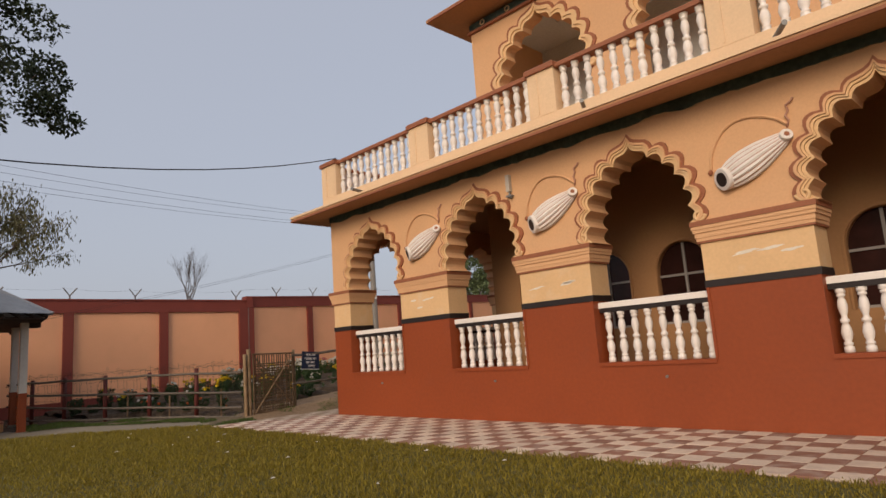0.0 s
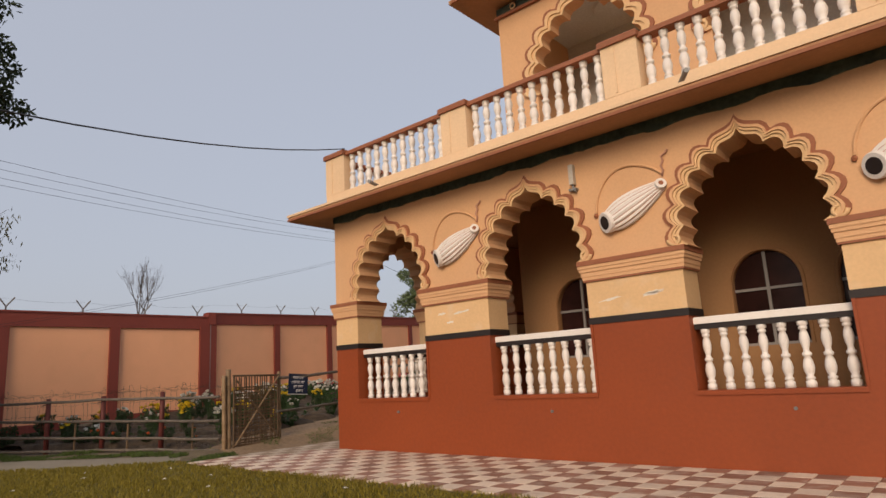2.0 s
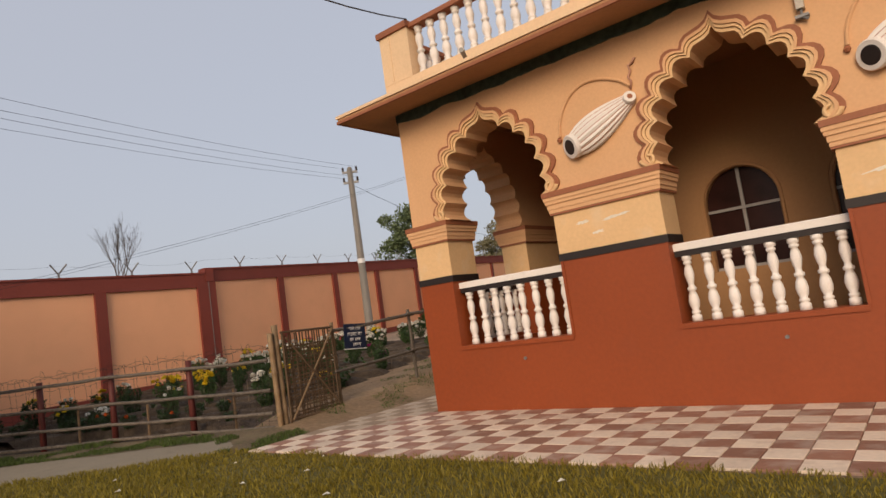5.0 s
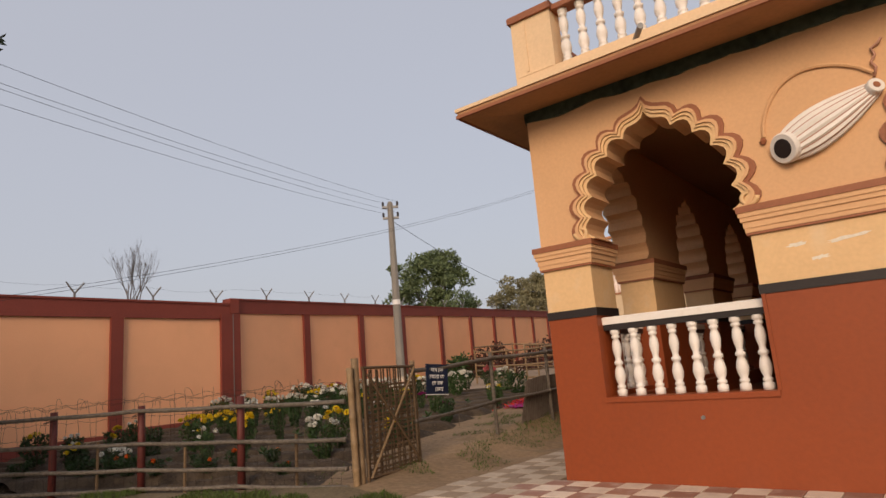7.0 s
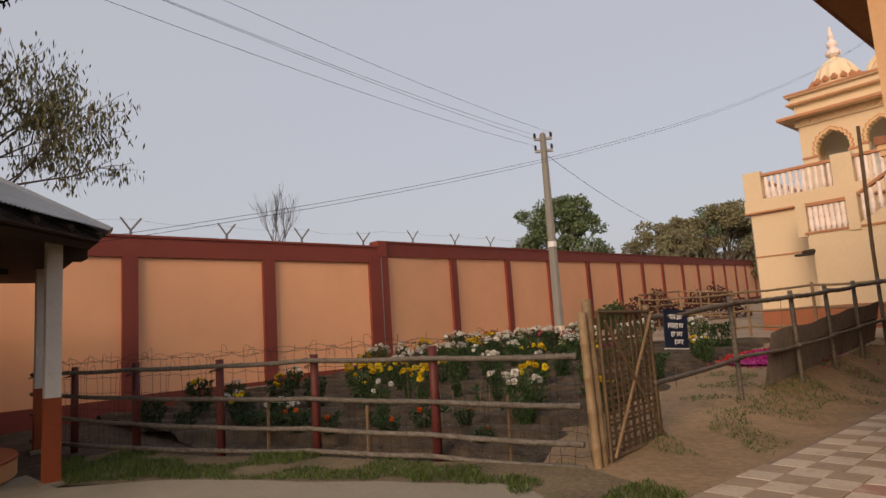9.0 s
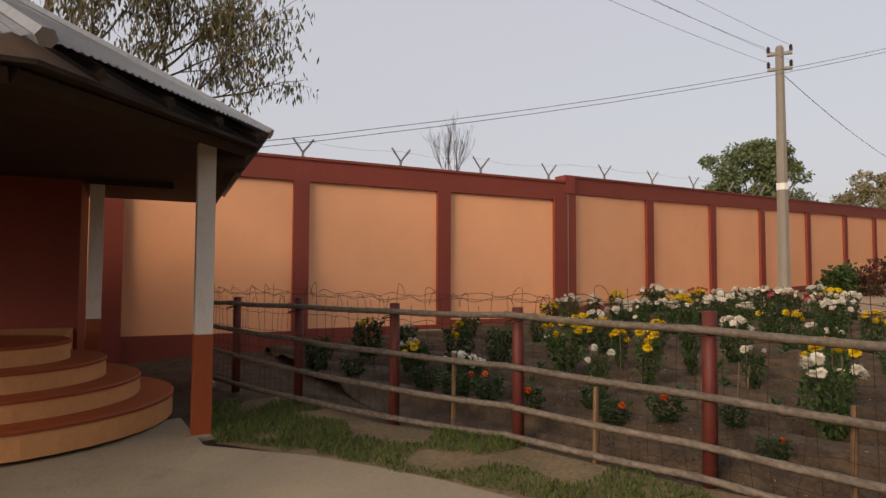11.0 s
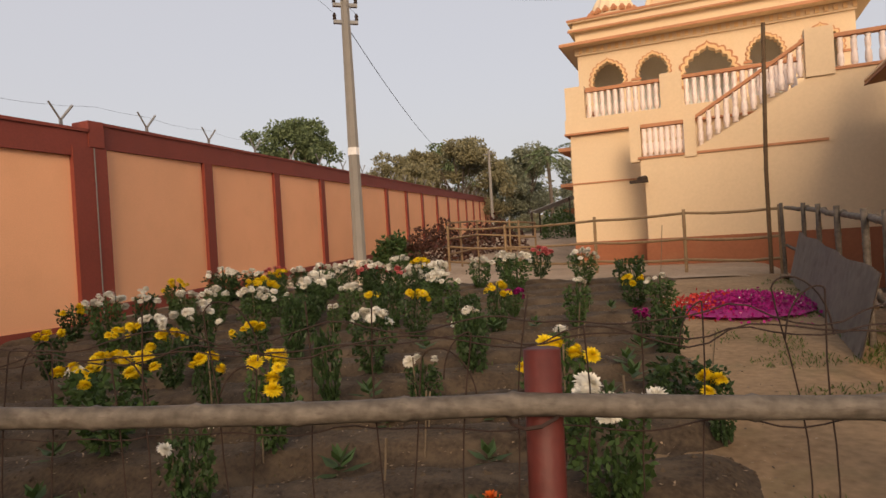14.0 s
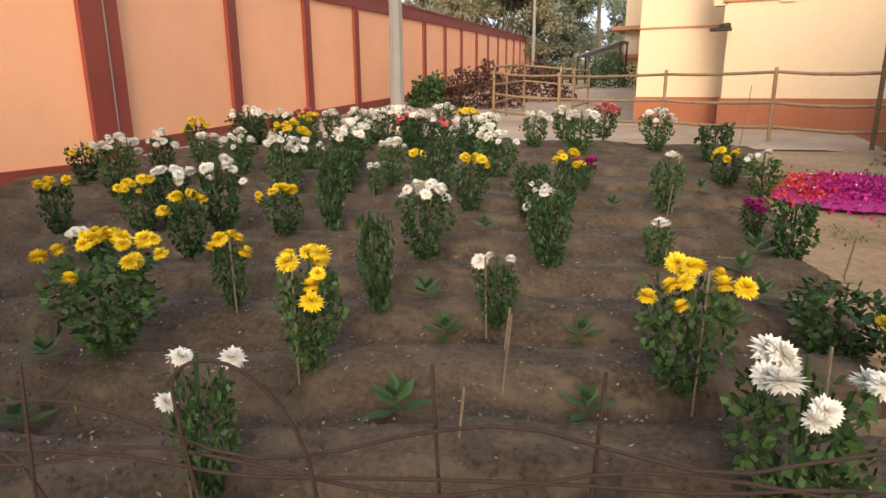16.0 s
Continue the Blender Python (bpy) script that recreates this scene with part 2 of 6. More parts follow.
class Build:
    """Collects vertices and faces for one mesh."""

    def __init__(self):
        self.v, self.f = [], []

    def add(self, vs, fs):
        k = len(self.v)
        self.v.extend(vs)
        self.f.extend(tuple(i + k for i in f) for f in fs)
        return self

    def box(self, x0, x1, y0, y1, z0, z1):
        return self.add([(x0, y0, z0), (x1, y0, z0), (x1, y1, z0), (x0, y1, z0), (x0, y0, z1), (x1, y0, z1), (x1, y1, z1), (x0, y1, z1)],
                        [(3, 2, 1, 0), (4, 5, 6, 7), (0, 1, 5, 4), (1, 2, 6, 5), (2, 3, 7, 6), (3, 0, 4, 7)])

    def chamfer(self, x0, x1, y0, y1, z0, z1, c=0.01):
        """A box whose top edges are chamfered by c."""
        b = [(x0, y0), (x1, y0), (x1, y1), (x0, y1)]
        t = [(x0 + c, y0 + c), (x1 - c, y0 + c), (x1 - c, y1 - c), (x0 + c, y1 - c)]
        vs = [(*p, z0) for p in b] + [(*p, z1 - c) for p in b] + [(*p, z1) for p in t]
        fs = [(3, 2, 1, 0), (8, 9, 10, 11)]
        for k in (0, 4):
            for i in range(4):
                j = (i + 1) % 4
                fs.append((k + i, k + j, k + 4 + j, k + 4 + i))
        return self.add(vs, fs)

    def lathe(self, prof, cx=0, cy=0, cz=0, seg=10):
        """prof: (radius, height) from below to above."""
        vs, fs, n = [], [], len(prof)
        for r, z in prof:
            for k in range(seg):
                a = 2 * math.pi * k / seg
                vs.append((cx + r * math.cos(a), cy + r * math.sin(a), cz + z))
        for i in range(n - 1):
            for k in range(seg):
                j = (k + 1) % seg
                fs.append((i * seg + k, i * seg + j, (i + 1) * seg + j, (i + 1) * seg + k))
        fs.append(tuple(range(seg - 1, -1, -1)))
        fs.append(tuple((n - 1) * seg + k for k in range(seg)))
        return self.add(vs, fs)

    def tube(self, pts, r, seg=6, cap=True):
        """A tube along pts; r is one radius or one for each point."""
        pts = [Vector(p) for p in pts]
        n = len(pts)
        rs = r if isinstance(r, (list, tuple)) else [r] * n
        vs, fs = [], []
        up = None
        for i, p in enumerate(pts):
            d = (pts[min(i + 1, n - 1)] - pts[max(i - 1, 0)])
            d = d.normalized() if d.length > 1e-9 else Vector((0, 0, 1))
            if up is None:
                up = Vector((0, 0, 1)) if abs(d.z) < 0.9 else Vector((1, 0, 0))
            s = d.cross(up)
            s = s.normalized() if s.length > 1e-6 else d.orthogonal().normalized()
            up = s.cross(d).normalized()
            for k in range(seg):
                a = 2 * math.pi * k / seg
                vs.append(tuple(p + (s * math.cos(a) + up * math.sin(a)) * rs[i]))
        for i in range(n - 1):
            for k in range(seg):
                j = (k + 1) % seg
                fs.append((i * seg + k, i * seg + j, (i + 1) * seg + j, (i + 1) * seg + k))
        if cap:
            fs.append(tuple(range(seg - 1, -1, -1)))
            fs.append(tuple((n - 1) * seg + k for k in range(seg)))
        return self.add(vs, fs)

    def prism(self, poly, y0, y1):
        """A flat outline of (x, z) points, any shape, drawn out from y0 to y1."""
        n = len(poly)
        tris = [tuple(t) for t in geometry.tessellate_polygon([[Vector((x, z, 0)) for x, z in poly]])]
        vs = [(x, y0, z) for x, z in poly] + [(x, y1, z) for x, z in poly]
        fs = tris + [tuple(i + n for i in reversed(t)) for t in tris]
        fs += [(i, i + n, (i + 1) % n + n, (i + 1) % n) for i in range(n)]
        return self.add(vs, fs)

    def moved(self, m):
        self.v = [tuple(m @ Vector(p)) for p in self.v]
        return self

    def mesh(self, name, material, smooth=False):
        me = bpy.data.meshes.new(name)
        me.from_pydata(self.v, [], self.f)
        me.materials.append(material)
        if smooth:
            me.polygons.foreach_set("use_smooth", [True] * len(me.polygons))
        me.update()
        return me


def fix(me):
    """Makes the faces of a mesh look outwards."""
    bm = bmesh.new()
    bm.from_mesh(me)
    bmesh.ops.recalc_face_normals(bm, faces=bm.faces)
    bm.to_mesh(me)
    bm.free()
    return me


def part(name, b, material, parent=None, label="", smooth=False, at=None):
    """Links a Build (or a ready mesh) as one object under its thing or part."""
    me = b if isinstance(b, bpy.types.Mesh) else fix(b.mesh(name, material, smooth))
    ob = new(name, me)
    if parent:
        ob.parent = parent
    if at is not None:
        ob.matrix_basis = at
    return tagged(ob, label)


def thing(name, label, category, at=None, group="", kind=""):
    """An Empty at the base of a thing."""
    ob = new(name)
    ob.empty_display_size = 0.1
    if at is not None:
        ob.matrix_basis = at
    return tagged(ob, label, category, group, kind)


def solid(name, b, material, label, category, group="", kind="", smooth=False, at=None):
    """A thing of one mesh."""
    ob = part(name, b, material, None, "", smooth, at)
    return tagged(ob, label, category, group, kind)


def step01(v):
    v = max(0.0, min(1.0, v))
    return v * v * (3 - 2 * v)


def ground_z(x, y):
    """The height of the ground, which rises gently through the garden towards the far temple and sinks a little at the porch."""
    up = 0.66 * max(0.0, min(1.0, (y - 6.9) / 10.2)) * step01((-13.5 - x) / 1.3)
    back = 0.034 * max(0.0, y - 19.0) * step01((-20.5 - x) / 2.5)
    return up + back - 0.10 * step01((5.0 - y) / 1.4) * step01((-16.4 - x) / 2.2)

# ---- ground ----


def ground_sheet():
    """One sheet to the horizon, finer near the garden."""
    xs = [-900, -300, -120, -60] + [-40 + 0.5 * i for i in range(77)] + [0, 4, 10, 40, 150, 500, 900]
    ys = [-900, -300, -100, -40, -15, -8] + [-5 + 0.5 * i for i in range(71)] + [32, 36, 42, 50, 70, 120, 300, 900]
    b = Build()
    vs = []
    for y in ys:
        for x in xs:
            z = ground_z(x, y) - 0.04
            if -40 < x < -2 and -5 < y < 30:
                z += 0.012 * noise.noise((x * 0.9, y * 0.9, 0))
            vs.append((x, y, z))
    w = len(xs)
    fs = [(j * w + i, j * w + i + 1, (j + 1) * w + i + 1, (j + 1) * w + i) for j in range(len(ys) - 1) for i in range(w - 1)]
    b.add(vs, fs)
    return b


def bed_z(x, y):
    """Height of the dug bed: flat-topped wavy ridges that fade out at its edges."""
    right = max(-16.35, -15.62 - 0.14 * (y - 10)) if y < 16 else -16.3
    front = 7.35 + 0.33 * (x + 16.0) if x > -21 else 5.7
    e = min(step01((right + 0.2 * noise.noise((y * 1.1, 2, 0)) - x) / 0.4), step01((y - front) / 0.4), step01((17.9 - y) / 0.8), step01((x + 26.2) / 0.3))
    w = 0.93 * y - 0.36 * x + 0.16 * noise.noise((x * 0.5, y * 0.5, 1))
    z = 0.13 * step01((math.sin(w * 2 * math.pi / 0.78) * 0.5 + 0.5) * 1.35) + 0.022 * noise.noise((x * 2.6, y * 2.6, 0)) + 0.016 * noise.noise((x * 7, y * 7, 4))
    return ground_z(x, y) + z * e - 0.03 * (1 - e)


def flower_bed():
    """The dug bed, with low wavy ridges that fade out at its edges."""
    x0, x1, y0, y1, s = -26.2, -15.2, 6.0, 19.5, 0.065
    nx, ny = int((x1 - x0) / s) + 1, int((y1 - y0) / s) + 1
    vs = []
    for j in range(ny):
        for i in range(nx):
            x, y = x0 + i * s, y0 + j * s
            vs.append((x, y, bed_z(x, y)))
    return Build().add(vs, [(j * nx + i, j * nx + i + 1, (j + 1) * nx + i + 1, (j + 1) * nx + i) for j in range(ny - 1) for i in range(nx - 1)])


solid("flower_bed", flower_bed(), M_SOIL, "dug brown flower bed with low ridges", "ground", kind="structure", smooth=True)
solid("ground", ground_sheet(), M_SOIL, "bare brown earth around the garden", "ground", kind="structure", smooth=True)


def patch(name, outline, material, label, lift, fine=0.5):
    """A thin sheet over the ground, with a slightly uneven height, cut to an outline."""
    bm = bmesh.new()
    bm.faces.new([bm.verts.new((x, y, 0)) for x, y in outline])
    bmesh.ops.triangulate(bm, faces=bm.faces[:])
    for _ in range(3):
        long = [e for e in bm.edges if e.calc_length() > fine * 2]
        if long:
            bmesh.ops.subdivide_edges(bm, edges=long, cuts=1)
            bmesh.ops.triangulate(bm, faces=bm.faces[:])
    for v in bm.verts:
        v.co.z = ground_z(v.co.x, v.co.y) + lift + 0.012 * noise.noise((v.co.x * 0.9, v.co.y * 0.9, 0))
    me = bpy.data.meshes.new(name)
    bm.to_mesh(me)
    bm.free()
    me.materials.append(material)
    return tagged(new(name, fix(me)), label, "ground", kind="structure")


LAWN = [(12, -12), (12, 6.28), (-13.45, 6.28), (-13.95, 6.1), (-14.4, 5.68), (-15.4, 4.82), (-16.0, 4.4), (-16.9, 3.1), (-17.3, 0.5), (-17.5, -12)]
patch("lawn", LAWN, M_GRASSB, "short dry green lawn in front of the arcade", 0.012)
VERGE = [(-14.75, 7.65), (-16.2, 7.05), (-17.9, 6.5), (-19.1, 5.75), (-21, 5.2), (-21, 4.3), (-19.2, 4.2), (-17.2, 5.45), (-16.0, 6.18), (-14.95, 6.78), (-14.2, 6.62), (-13.85, 6.2), (-13.37, 6.2), (-13.37, 7.3)]
patch("verge", VERGE, M_VERGE, "patchy grass strip along the bamboo fence", 0.010)
CONC = [(-13.86, 6.33), (-14.0, 6.08), (-14.45, 5.66), (-15.0, 5.1), (-15.45, 4.80), (-16.05, 4.36), (-17.0, 3.0), (-17.5, 0.8), (-19.6, 0.8), (-20.6, 4.0), (-19.2, 4.1), (-18.2, 4.85), (-17.15, 5.52), (-16.6, 5.8), (-16.0, 6.24), (-15.4, 6.52), (-14.95, 6.82), (-14.5, 6.78), (-14.15, 6.6)]
patch("concrete_path", CONC, M_PATHC, "pale worn concrete path beside the lawn", 0.014)
SANDY = [(-13.9, 7.3), (-15.0, 7.5), (-16.2, 9.5), (-16.75, 12), (-17.2, 15), (-17.3, 18.5), (-12.1, 18.8), (-12.1, 14.2), (-13.3, 14.2), (-13.3, 7.25)]
patch("sandy_path", SANDY, M_SAND, "dry sandy earth path beside the flower bed", 0.006, 0.3)
FARYARD = [(-16.5, 17.7), (-12.6, 18.6), (-12.6, 24.0), (-19.4, 24.2), (-23, 60), (-33, 60), (-27.9, 24), (-26.5, 18.2), (-22, 18.0)]
patch("far_yard", FARYARD, M_YARD, "pale dusty yard beside the far building", 0.03, 0.8)

# ---- front building ----
FX, FY = -12.04, 8.607          # the corner of the arcade
SILL, SPRING, TOP = 0.876, 2.72, 4.5
PITCH, HALF, LEAD = 3.07, 0.86, 0.61
DEPTH = 0.5
CUSPS = [(0.74, 2.72), (0.77, 2.97), (0.73, 3.21), (0.635, 3.44), (0.48, 3.63), (0.27, 3.78)]


def arch_line(d=0.0, k=1.0, base=SPRING, steps=5):
    """Half of a scalloped arch, from the springing to the tip, grown outwards by d and scaled by k about the springing: (x, z)."""
    pts = [Vector(p) for p in CUSPS]
    grown = []
    for i, p in enumerate(pts):
        a, b = pts[max(i - 1, 0)], pts[min(i + 1, len(pts) - 1)]
        t = (b - a).normalized()
        grown.append(p + Vector((t.y, -t.x)) * d)
    out = []
    for p, q in zip(grown, grown[1:]):
        t = q - p
        nrm = Vector((t.y, -t.x)).normalized()
        for s in range(steps):
            u = s / steps
            out.append(p + t * u + nrm * (math.sin(math.pi * u) ** 0.8) * t.length * 0.40)
    p = grown[-1]
    lift = d * 1.05
    for u, w in ((1.0, 3.78), (0.93, 3.85), (0.78, 3.895), (0.55, 3.91), (0.32, 3.925), (0.13, 3.96), (0.0, 4.03)):
        out.append(Vector((p.x * u, w + p.y - 3.78 + (lift - (p.y - 3.78)) * (1 - u))))
    return [(v.x * k, base + (v.y - SPRING) * k) for v in out]


def arch_full(d=0.0, k=1.0, base=SPRING):
    h = arch_line(d, k, base)
    return [(-x, z) for x, z in h] + [(x, z) for x, z in reversed(h[:-1])]


def spandrel(x0, x1, cx, top, y0, y1, k=1.0, base=SPRING):
    """The wall over one scalloped opening, from springing to top."""
    line = [(cx + x, z) for x, z in arch_full(0, k, base)]
    return Build().prism([(x0, base)] + line + [(x1, base), (x1, top), (x0, top)], y0, y1)


def band(d0, d1, cx, y0, y1, k=1.0, base=SPRING):
    """A raised strip that follows the scallops."""
    a, c = arch_full(d0, k, base), arch_full(d1, k, base)
    n = len(a)
    b = Build()
    vs = [(cx + x, y0, z) for x, z in a] + [(cx + x, y0, z) for x, z in c] + [(cx + x, y1, z) for x, z in a] + [(cx + x, y1, z) for x, z in c]
    fs = []
    for i in range(n - 1):
        fs += [(i, i + 1, n + i + 1, n + i), (n + i, n + i + 1, 3 * n + i + 1, 3 * n + i), (i, 2 * n + i, 2 * n + i + 1, i + 1)]
    fs += [(0, n, 3 * n, 2 * n), (n - 1, 3 * n - 1, 4 * n - 1, 2 * n - 1)]
    return b.add(vs, fs)


def scroll(cx, side, y0, k=1.0, base=SPRING):
    """The curl at the foot of an arch moulding."""
    pts = []
    for i in range(15):
        a = i / 14 * 1.6 * math.pi
        r = 0.085 * (1 - 0.55 * i / 14)
        pts.append((cx + side * (0.90 + r * math.cos(a)) * k, y0, base + (0.09 - r * math.sin(a)) * k))
    return Build().tube(pts, [0.032 * k * (1 - 0.4 * i / 14) for i in range(15)], 6)


BALUSTER = [(0.056, 0), (0.056, 0.065), (0.034, 0.075), (0.050, 0.090), (0.050, 0.110), (0.034, 0.122), (0.054, 0.17), (0.062, 0.225), (0.050, 0.29), (0.032, 0.335), (0.050, 0.345),
            (0.052, 0.375), (0.034, 0.388), (0.032, 0.42), (0.046, 0.47), (0.055, 0.53), (0.046, 0.59), (0.030, 0.635), (0.048, 0.645), (0.048, 0.668), (0.034, 0.678), (0.056, 0.69), (0.056, 0.74)]
me_baluster = fix(Build().lathe(BALUSTER, seg=10).mesh("baluster", M_WHITE, True))
BAL_UP = [(r * 1.12, z * 1.01) for r, z in BALUSTER]
me_baluster_up = fix(Build().lathe(BAL_UP, seg=8).mesh("baluster", M_WHITE, True))


def railing(parent, cx, half, y, z0, n, m, rail_mat):
    """A balustrade between two piers: foot, balusters and hand rail."""
    r = part("railing", Build().chamfer(cx - half, cx + half, y - 0.07, y + 0.07, z0 + 0.80, z0 + 0.885, 0.012).moved(m), rail_mat, parent, "white painted balustrade between the piers")
    part("rail_underside", Build().box(cx - half, cx + half, y - 0.055, y + 0.055, z0 + 0.735, z0 + 0.80).moved(m), M_BLACK, r)
    for i in range(n):
        x = cx - half + (i + 0.5) * 2 * half / n
        part("baluster", me_baluster, None, r, at=m @ pose(x, y, z0))
    return r


def pier(parent, x0, x1, m, deep=DEPTH):
    """A pier with red foot, black band, pale shaft and moulded cap."""
    y0, y1 = FY, FY + deep
    part("pier_foot", Build().box(x0, x1, y0, y1, SILL, 1.845).moved(m), M_RED, parent)
    part("black_band", Build().box(x0 - 0.012, x1 + 0.012, y0 - 0.012, y1 + 0.012, 1.845, 1.937).moved(m), M_BLACK, parent)
    part("pier_shaft", Build().box(x0, x1, y0, y1, 1.937, SPRING).moved(m), M_CREAM, parent)
    cap = Build()
    for z0, z1, o in ((2.43, 2.455, 0.030), (2.655, 2.72, 0.085)):
        cap.box(x0 - o, x1 + o, y0 - o, y1 + o, z0, z1)
    c = part("pier_cap", cap.moved(m), M_BROWN, parent)
    cap = Build()
    for z0, z1, o in ((2.455, 2.50, 0.035), (2.50, 2.565, 0.045), (2.565, 2.61, 0.062), (2.61, 2.655, 0.074)):
        cap.box(x0 - o, x1 + o, y0 - o, y1 + o, z0, z1)
    part("cap_moulding", cap.moved(m), M_PEACH, c)


def drum_relief(parent, cx, m):
    """A long ribbed drum in relief with its strap, slung between two arches."""
    cx += 0.15
    a = Vector((cx - 0.37, FY - 0.05, 3.19))
    h = Vector((cx + 0.41, FY - 0.03, 3.55))
    ax = (h - a).normalized()
    up = Vector((0, -1, 0))
    side = ax.cross(up).normalized()
    seg, rows = 32, 13
    vs, fs = [], []
    for i in range(rows):
        u = i / (rows - 1)
        r = 0.140 + 0.072 * math.sin(math.pi * u ** 0.75) - 0.068 * u ** 2
        for k in range(seg):
            t = 2 * math.pi * k / seg
            rr = r * (1.0 if k % 2 else 0.90)
            p = a.lerp(h, u) + side * math.cos(t) * rr + up * math.sin(t) * rr * 0.75
            vs.append(tuple(p))
    for i in range(rows - 1):
        for k in range(seg):
            j = (k + 1) % seg
            fs.append((i * seg + k, i * seg + j, (i + 1) * seg + j, (i + 1) * seg + k))
    d = part("drum_relief", Build().add(vs, fs + [tuple(range(seg)), tuple((rows - 1) * seg + k for k in range(seg))]).moved(m), M_WHITE, parent, "white ribbed drum moulded in relief with brown strap")

    cords = Build()
    for k in range(0, seg, 2):
        if vs[6 * seg + k][1] < FY - 0.02:
            cords.tube([vs[i * seg + k] for i in range(rows)], 0.006, 4)
    tagged(part("drum_cord", cords.moved(m), M_CORD, d, "thin pinkish brown cords between the ribs"), kind="stuff")
    chain = [(cx + 0.42, FY - 0.02, 3.66), (cx + 0.45, FY - 0.03, 3.74), (cx + 0.42, FY - 0.03, 3.80), (cx + 0.46, FY - 0.03, 3.86), (cx + 0.44, FY - 0.03, 3.93), (cx + 0.50, FY - 0.03, 3.96), (cx + 0.53, FY - 0.03, 4.0)]
    part("hook_chain", Build().tube(chain, 0.013, 5).moved(m), M_CORD, d, "small moulded hanging cord", smooth=True)

    def disc(name, c, r, w, material, face):
        f = face.normalized()
        e1 = f.cross(ax.cross(up)).normalized()
        e2 = f.cross(e1)
        ring = [tuple(c + f * o + (e1 * math.cos(t) + e2 * math.sin(t)) * rr) for o, rr in ((-w, r), (w * 0.6, r), (w, r * 0.92)) for t in [2 * math.pi * k / 20 for k in range(20)]]
        b = Build().add(ring, [(q + k, q + (k + 1) % 20, q + 20 + (k + 1) % 20, q + 20 + k) for q in (0, 20) for k in range(20)] + [tuple(range(20)), tuple(range(40, 60))])
        part(name, b.moved(m), material, d)
    out = up * 0.8 - ax * 0.6
    disc("drum_head", a + up * 0.05, 0.15, 0.04, M_WHITE, out)
    disc("drum_skin", a + up * 0.05 + out.normalized() * 0.036, 0.094, 0.012, M_BLACK, out)
    disc("small_drum_head", h + up * 0.045, 0.075, 0.03, M_WHITE, up * 0.8 + ax * 0.6)
    disc("small_drum_skin", h + up * 0.045 + (up * 0.8 + ax * 0.6) * 0.028, 0.032, 0.008, M_BROWN, up * 0.8 + ax * 0.6)
    pts = []
    for i in range(19):
        u = i / 18
        p = Vector((cx - 0.55, FY - 0.015, 3.37)).lerp(Vector((cx + 0.42, FY - 0.015, 3.70)), u)
        p += Vector((-0.36, 0, 0.93)).normalized() * 0.40 * math.sin(math.pi * u) ** 0.7
        pts.append(tuple(p))
    part("strap", Build().tube(pts, 0.019, 6).moved(m), M_PEACH, d)
    part("strap_knot", Build().lathe([(0.02, 0), (0.035, 0.03), (0.02, 0.06)], cx - 0.56, FY - 0.02, 3.30, 8).moved(m), M_BROWN, d)


def arcade(parent, count, m, corner=True, drums=True, tail=0.7):
    """A row of scalloped openings along local x, its left corner at FX."""
    length = LEAD + count * PITCH
    first = FX if corner else FX + DEPTH
    part("plinth", Build().box(first, FX + length + tail, FY, FY + DEPTH, -0.05, SILL).moved(m), M_RED, parent, "brick red painted plinth wall")
    xs = []
    for i in range(count):
        cx = FX + LEAD + HALF + i * PITCH
        xs.append(cx)
        l = first if i == 0 else cx - PITCH / 2
        part("wall", spandrel(l, cx + PITCH / 2, cx, TOP, FY, FY + DEPTH).moved(m), M_PEACH, parent, "peach painted wall over a scalloped arch")
        mo = part("arch_moulding", band(0.04, 0.072, cx, FY - 0.04, FY + 0.01).moved(m), M_CREAM, parent, "stepped scalloped arch moulding")
        part("inner_fillet", band(-0.003, 0.036, cx, FY - 0.018, FY + 0.01).moved(m), M_CREAM, mo)
        part("outer_fillet", band(0.076, 0.112, cx, FY - 0.06, FY + 0.01).moved(m), M_PEACH, mo)
        # Brown trim paint; the moulding's side shade is in this strip's colour too.
        part("brown_shaded_edge", band(0.112, 0.165, cx, FY - 0.03, FY + 0.01).moved(m), M_BROWN, mo)
        for s in (-1, 1):
            part("scroll", scroll(cx, s, FY - 0.03).moved(m), M_CREAM, mo, smooth=True)
        if i == 0 and corner:
            pier(parent, FX, cx - HALF, m, LEAD)
        elif i:
            pier(parent, cx - PITCH + HALF, cx - HALF, m)
        part("sill", Build().box(cx - HALF - 0.02, cx + HALF + 0.02, FY - 0.02, FY + 0.3, SILL, SILL + 0.055).moved(m), M_RED, parent)
        for q in (-1, 1):
            part("opening_trim", Build().box(cx + q * (HALF + 0.02) - 0.018, cx + q * (HALF + 0.02) + 0.018, FY - 0.016, FY + 0.01, SILL + 0.055, 1.845).moved(m), M_RED, parent)
        railing(parent, cx, HALF, FY + 0.19, SILL + 0.055, 8, m, M_WHITE)
        if drums:
            drum_relief(parent, cx + PITCH / 2, m)
    cx = xs[-1] + PITCH
    pier(parent, cx - PITCH + HALF, cx - HALF, m)
    x0, x1 = FX - (0.02 if corner else 0), FX + length + tail
    n = int((x1 - x0) / 0.06)
    low = [(x1 - (x1 - x0) * i / n, 4.325 + 0.05 * noise.noise(((x1 - x0) * i / n * 2.1, 7, 0)) + 0.02 * noise.noise(((x1 - x0) * i / n * 9, 3, 0))) for i in range(n + 1)]
    fr = Build().prism([(x0, 4.48), (x1, 4.48)] + low, FY - 0.02, FY + 0.002)
    part("frieze", fr.moved(m), M_GREEN, parent, "dark green frieze under the eave")
    return xs


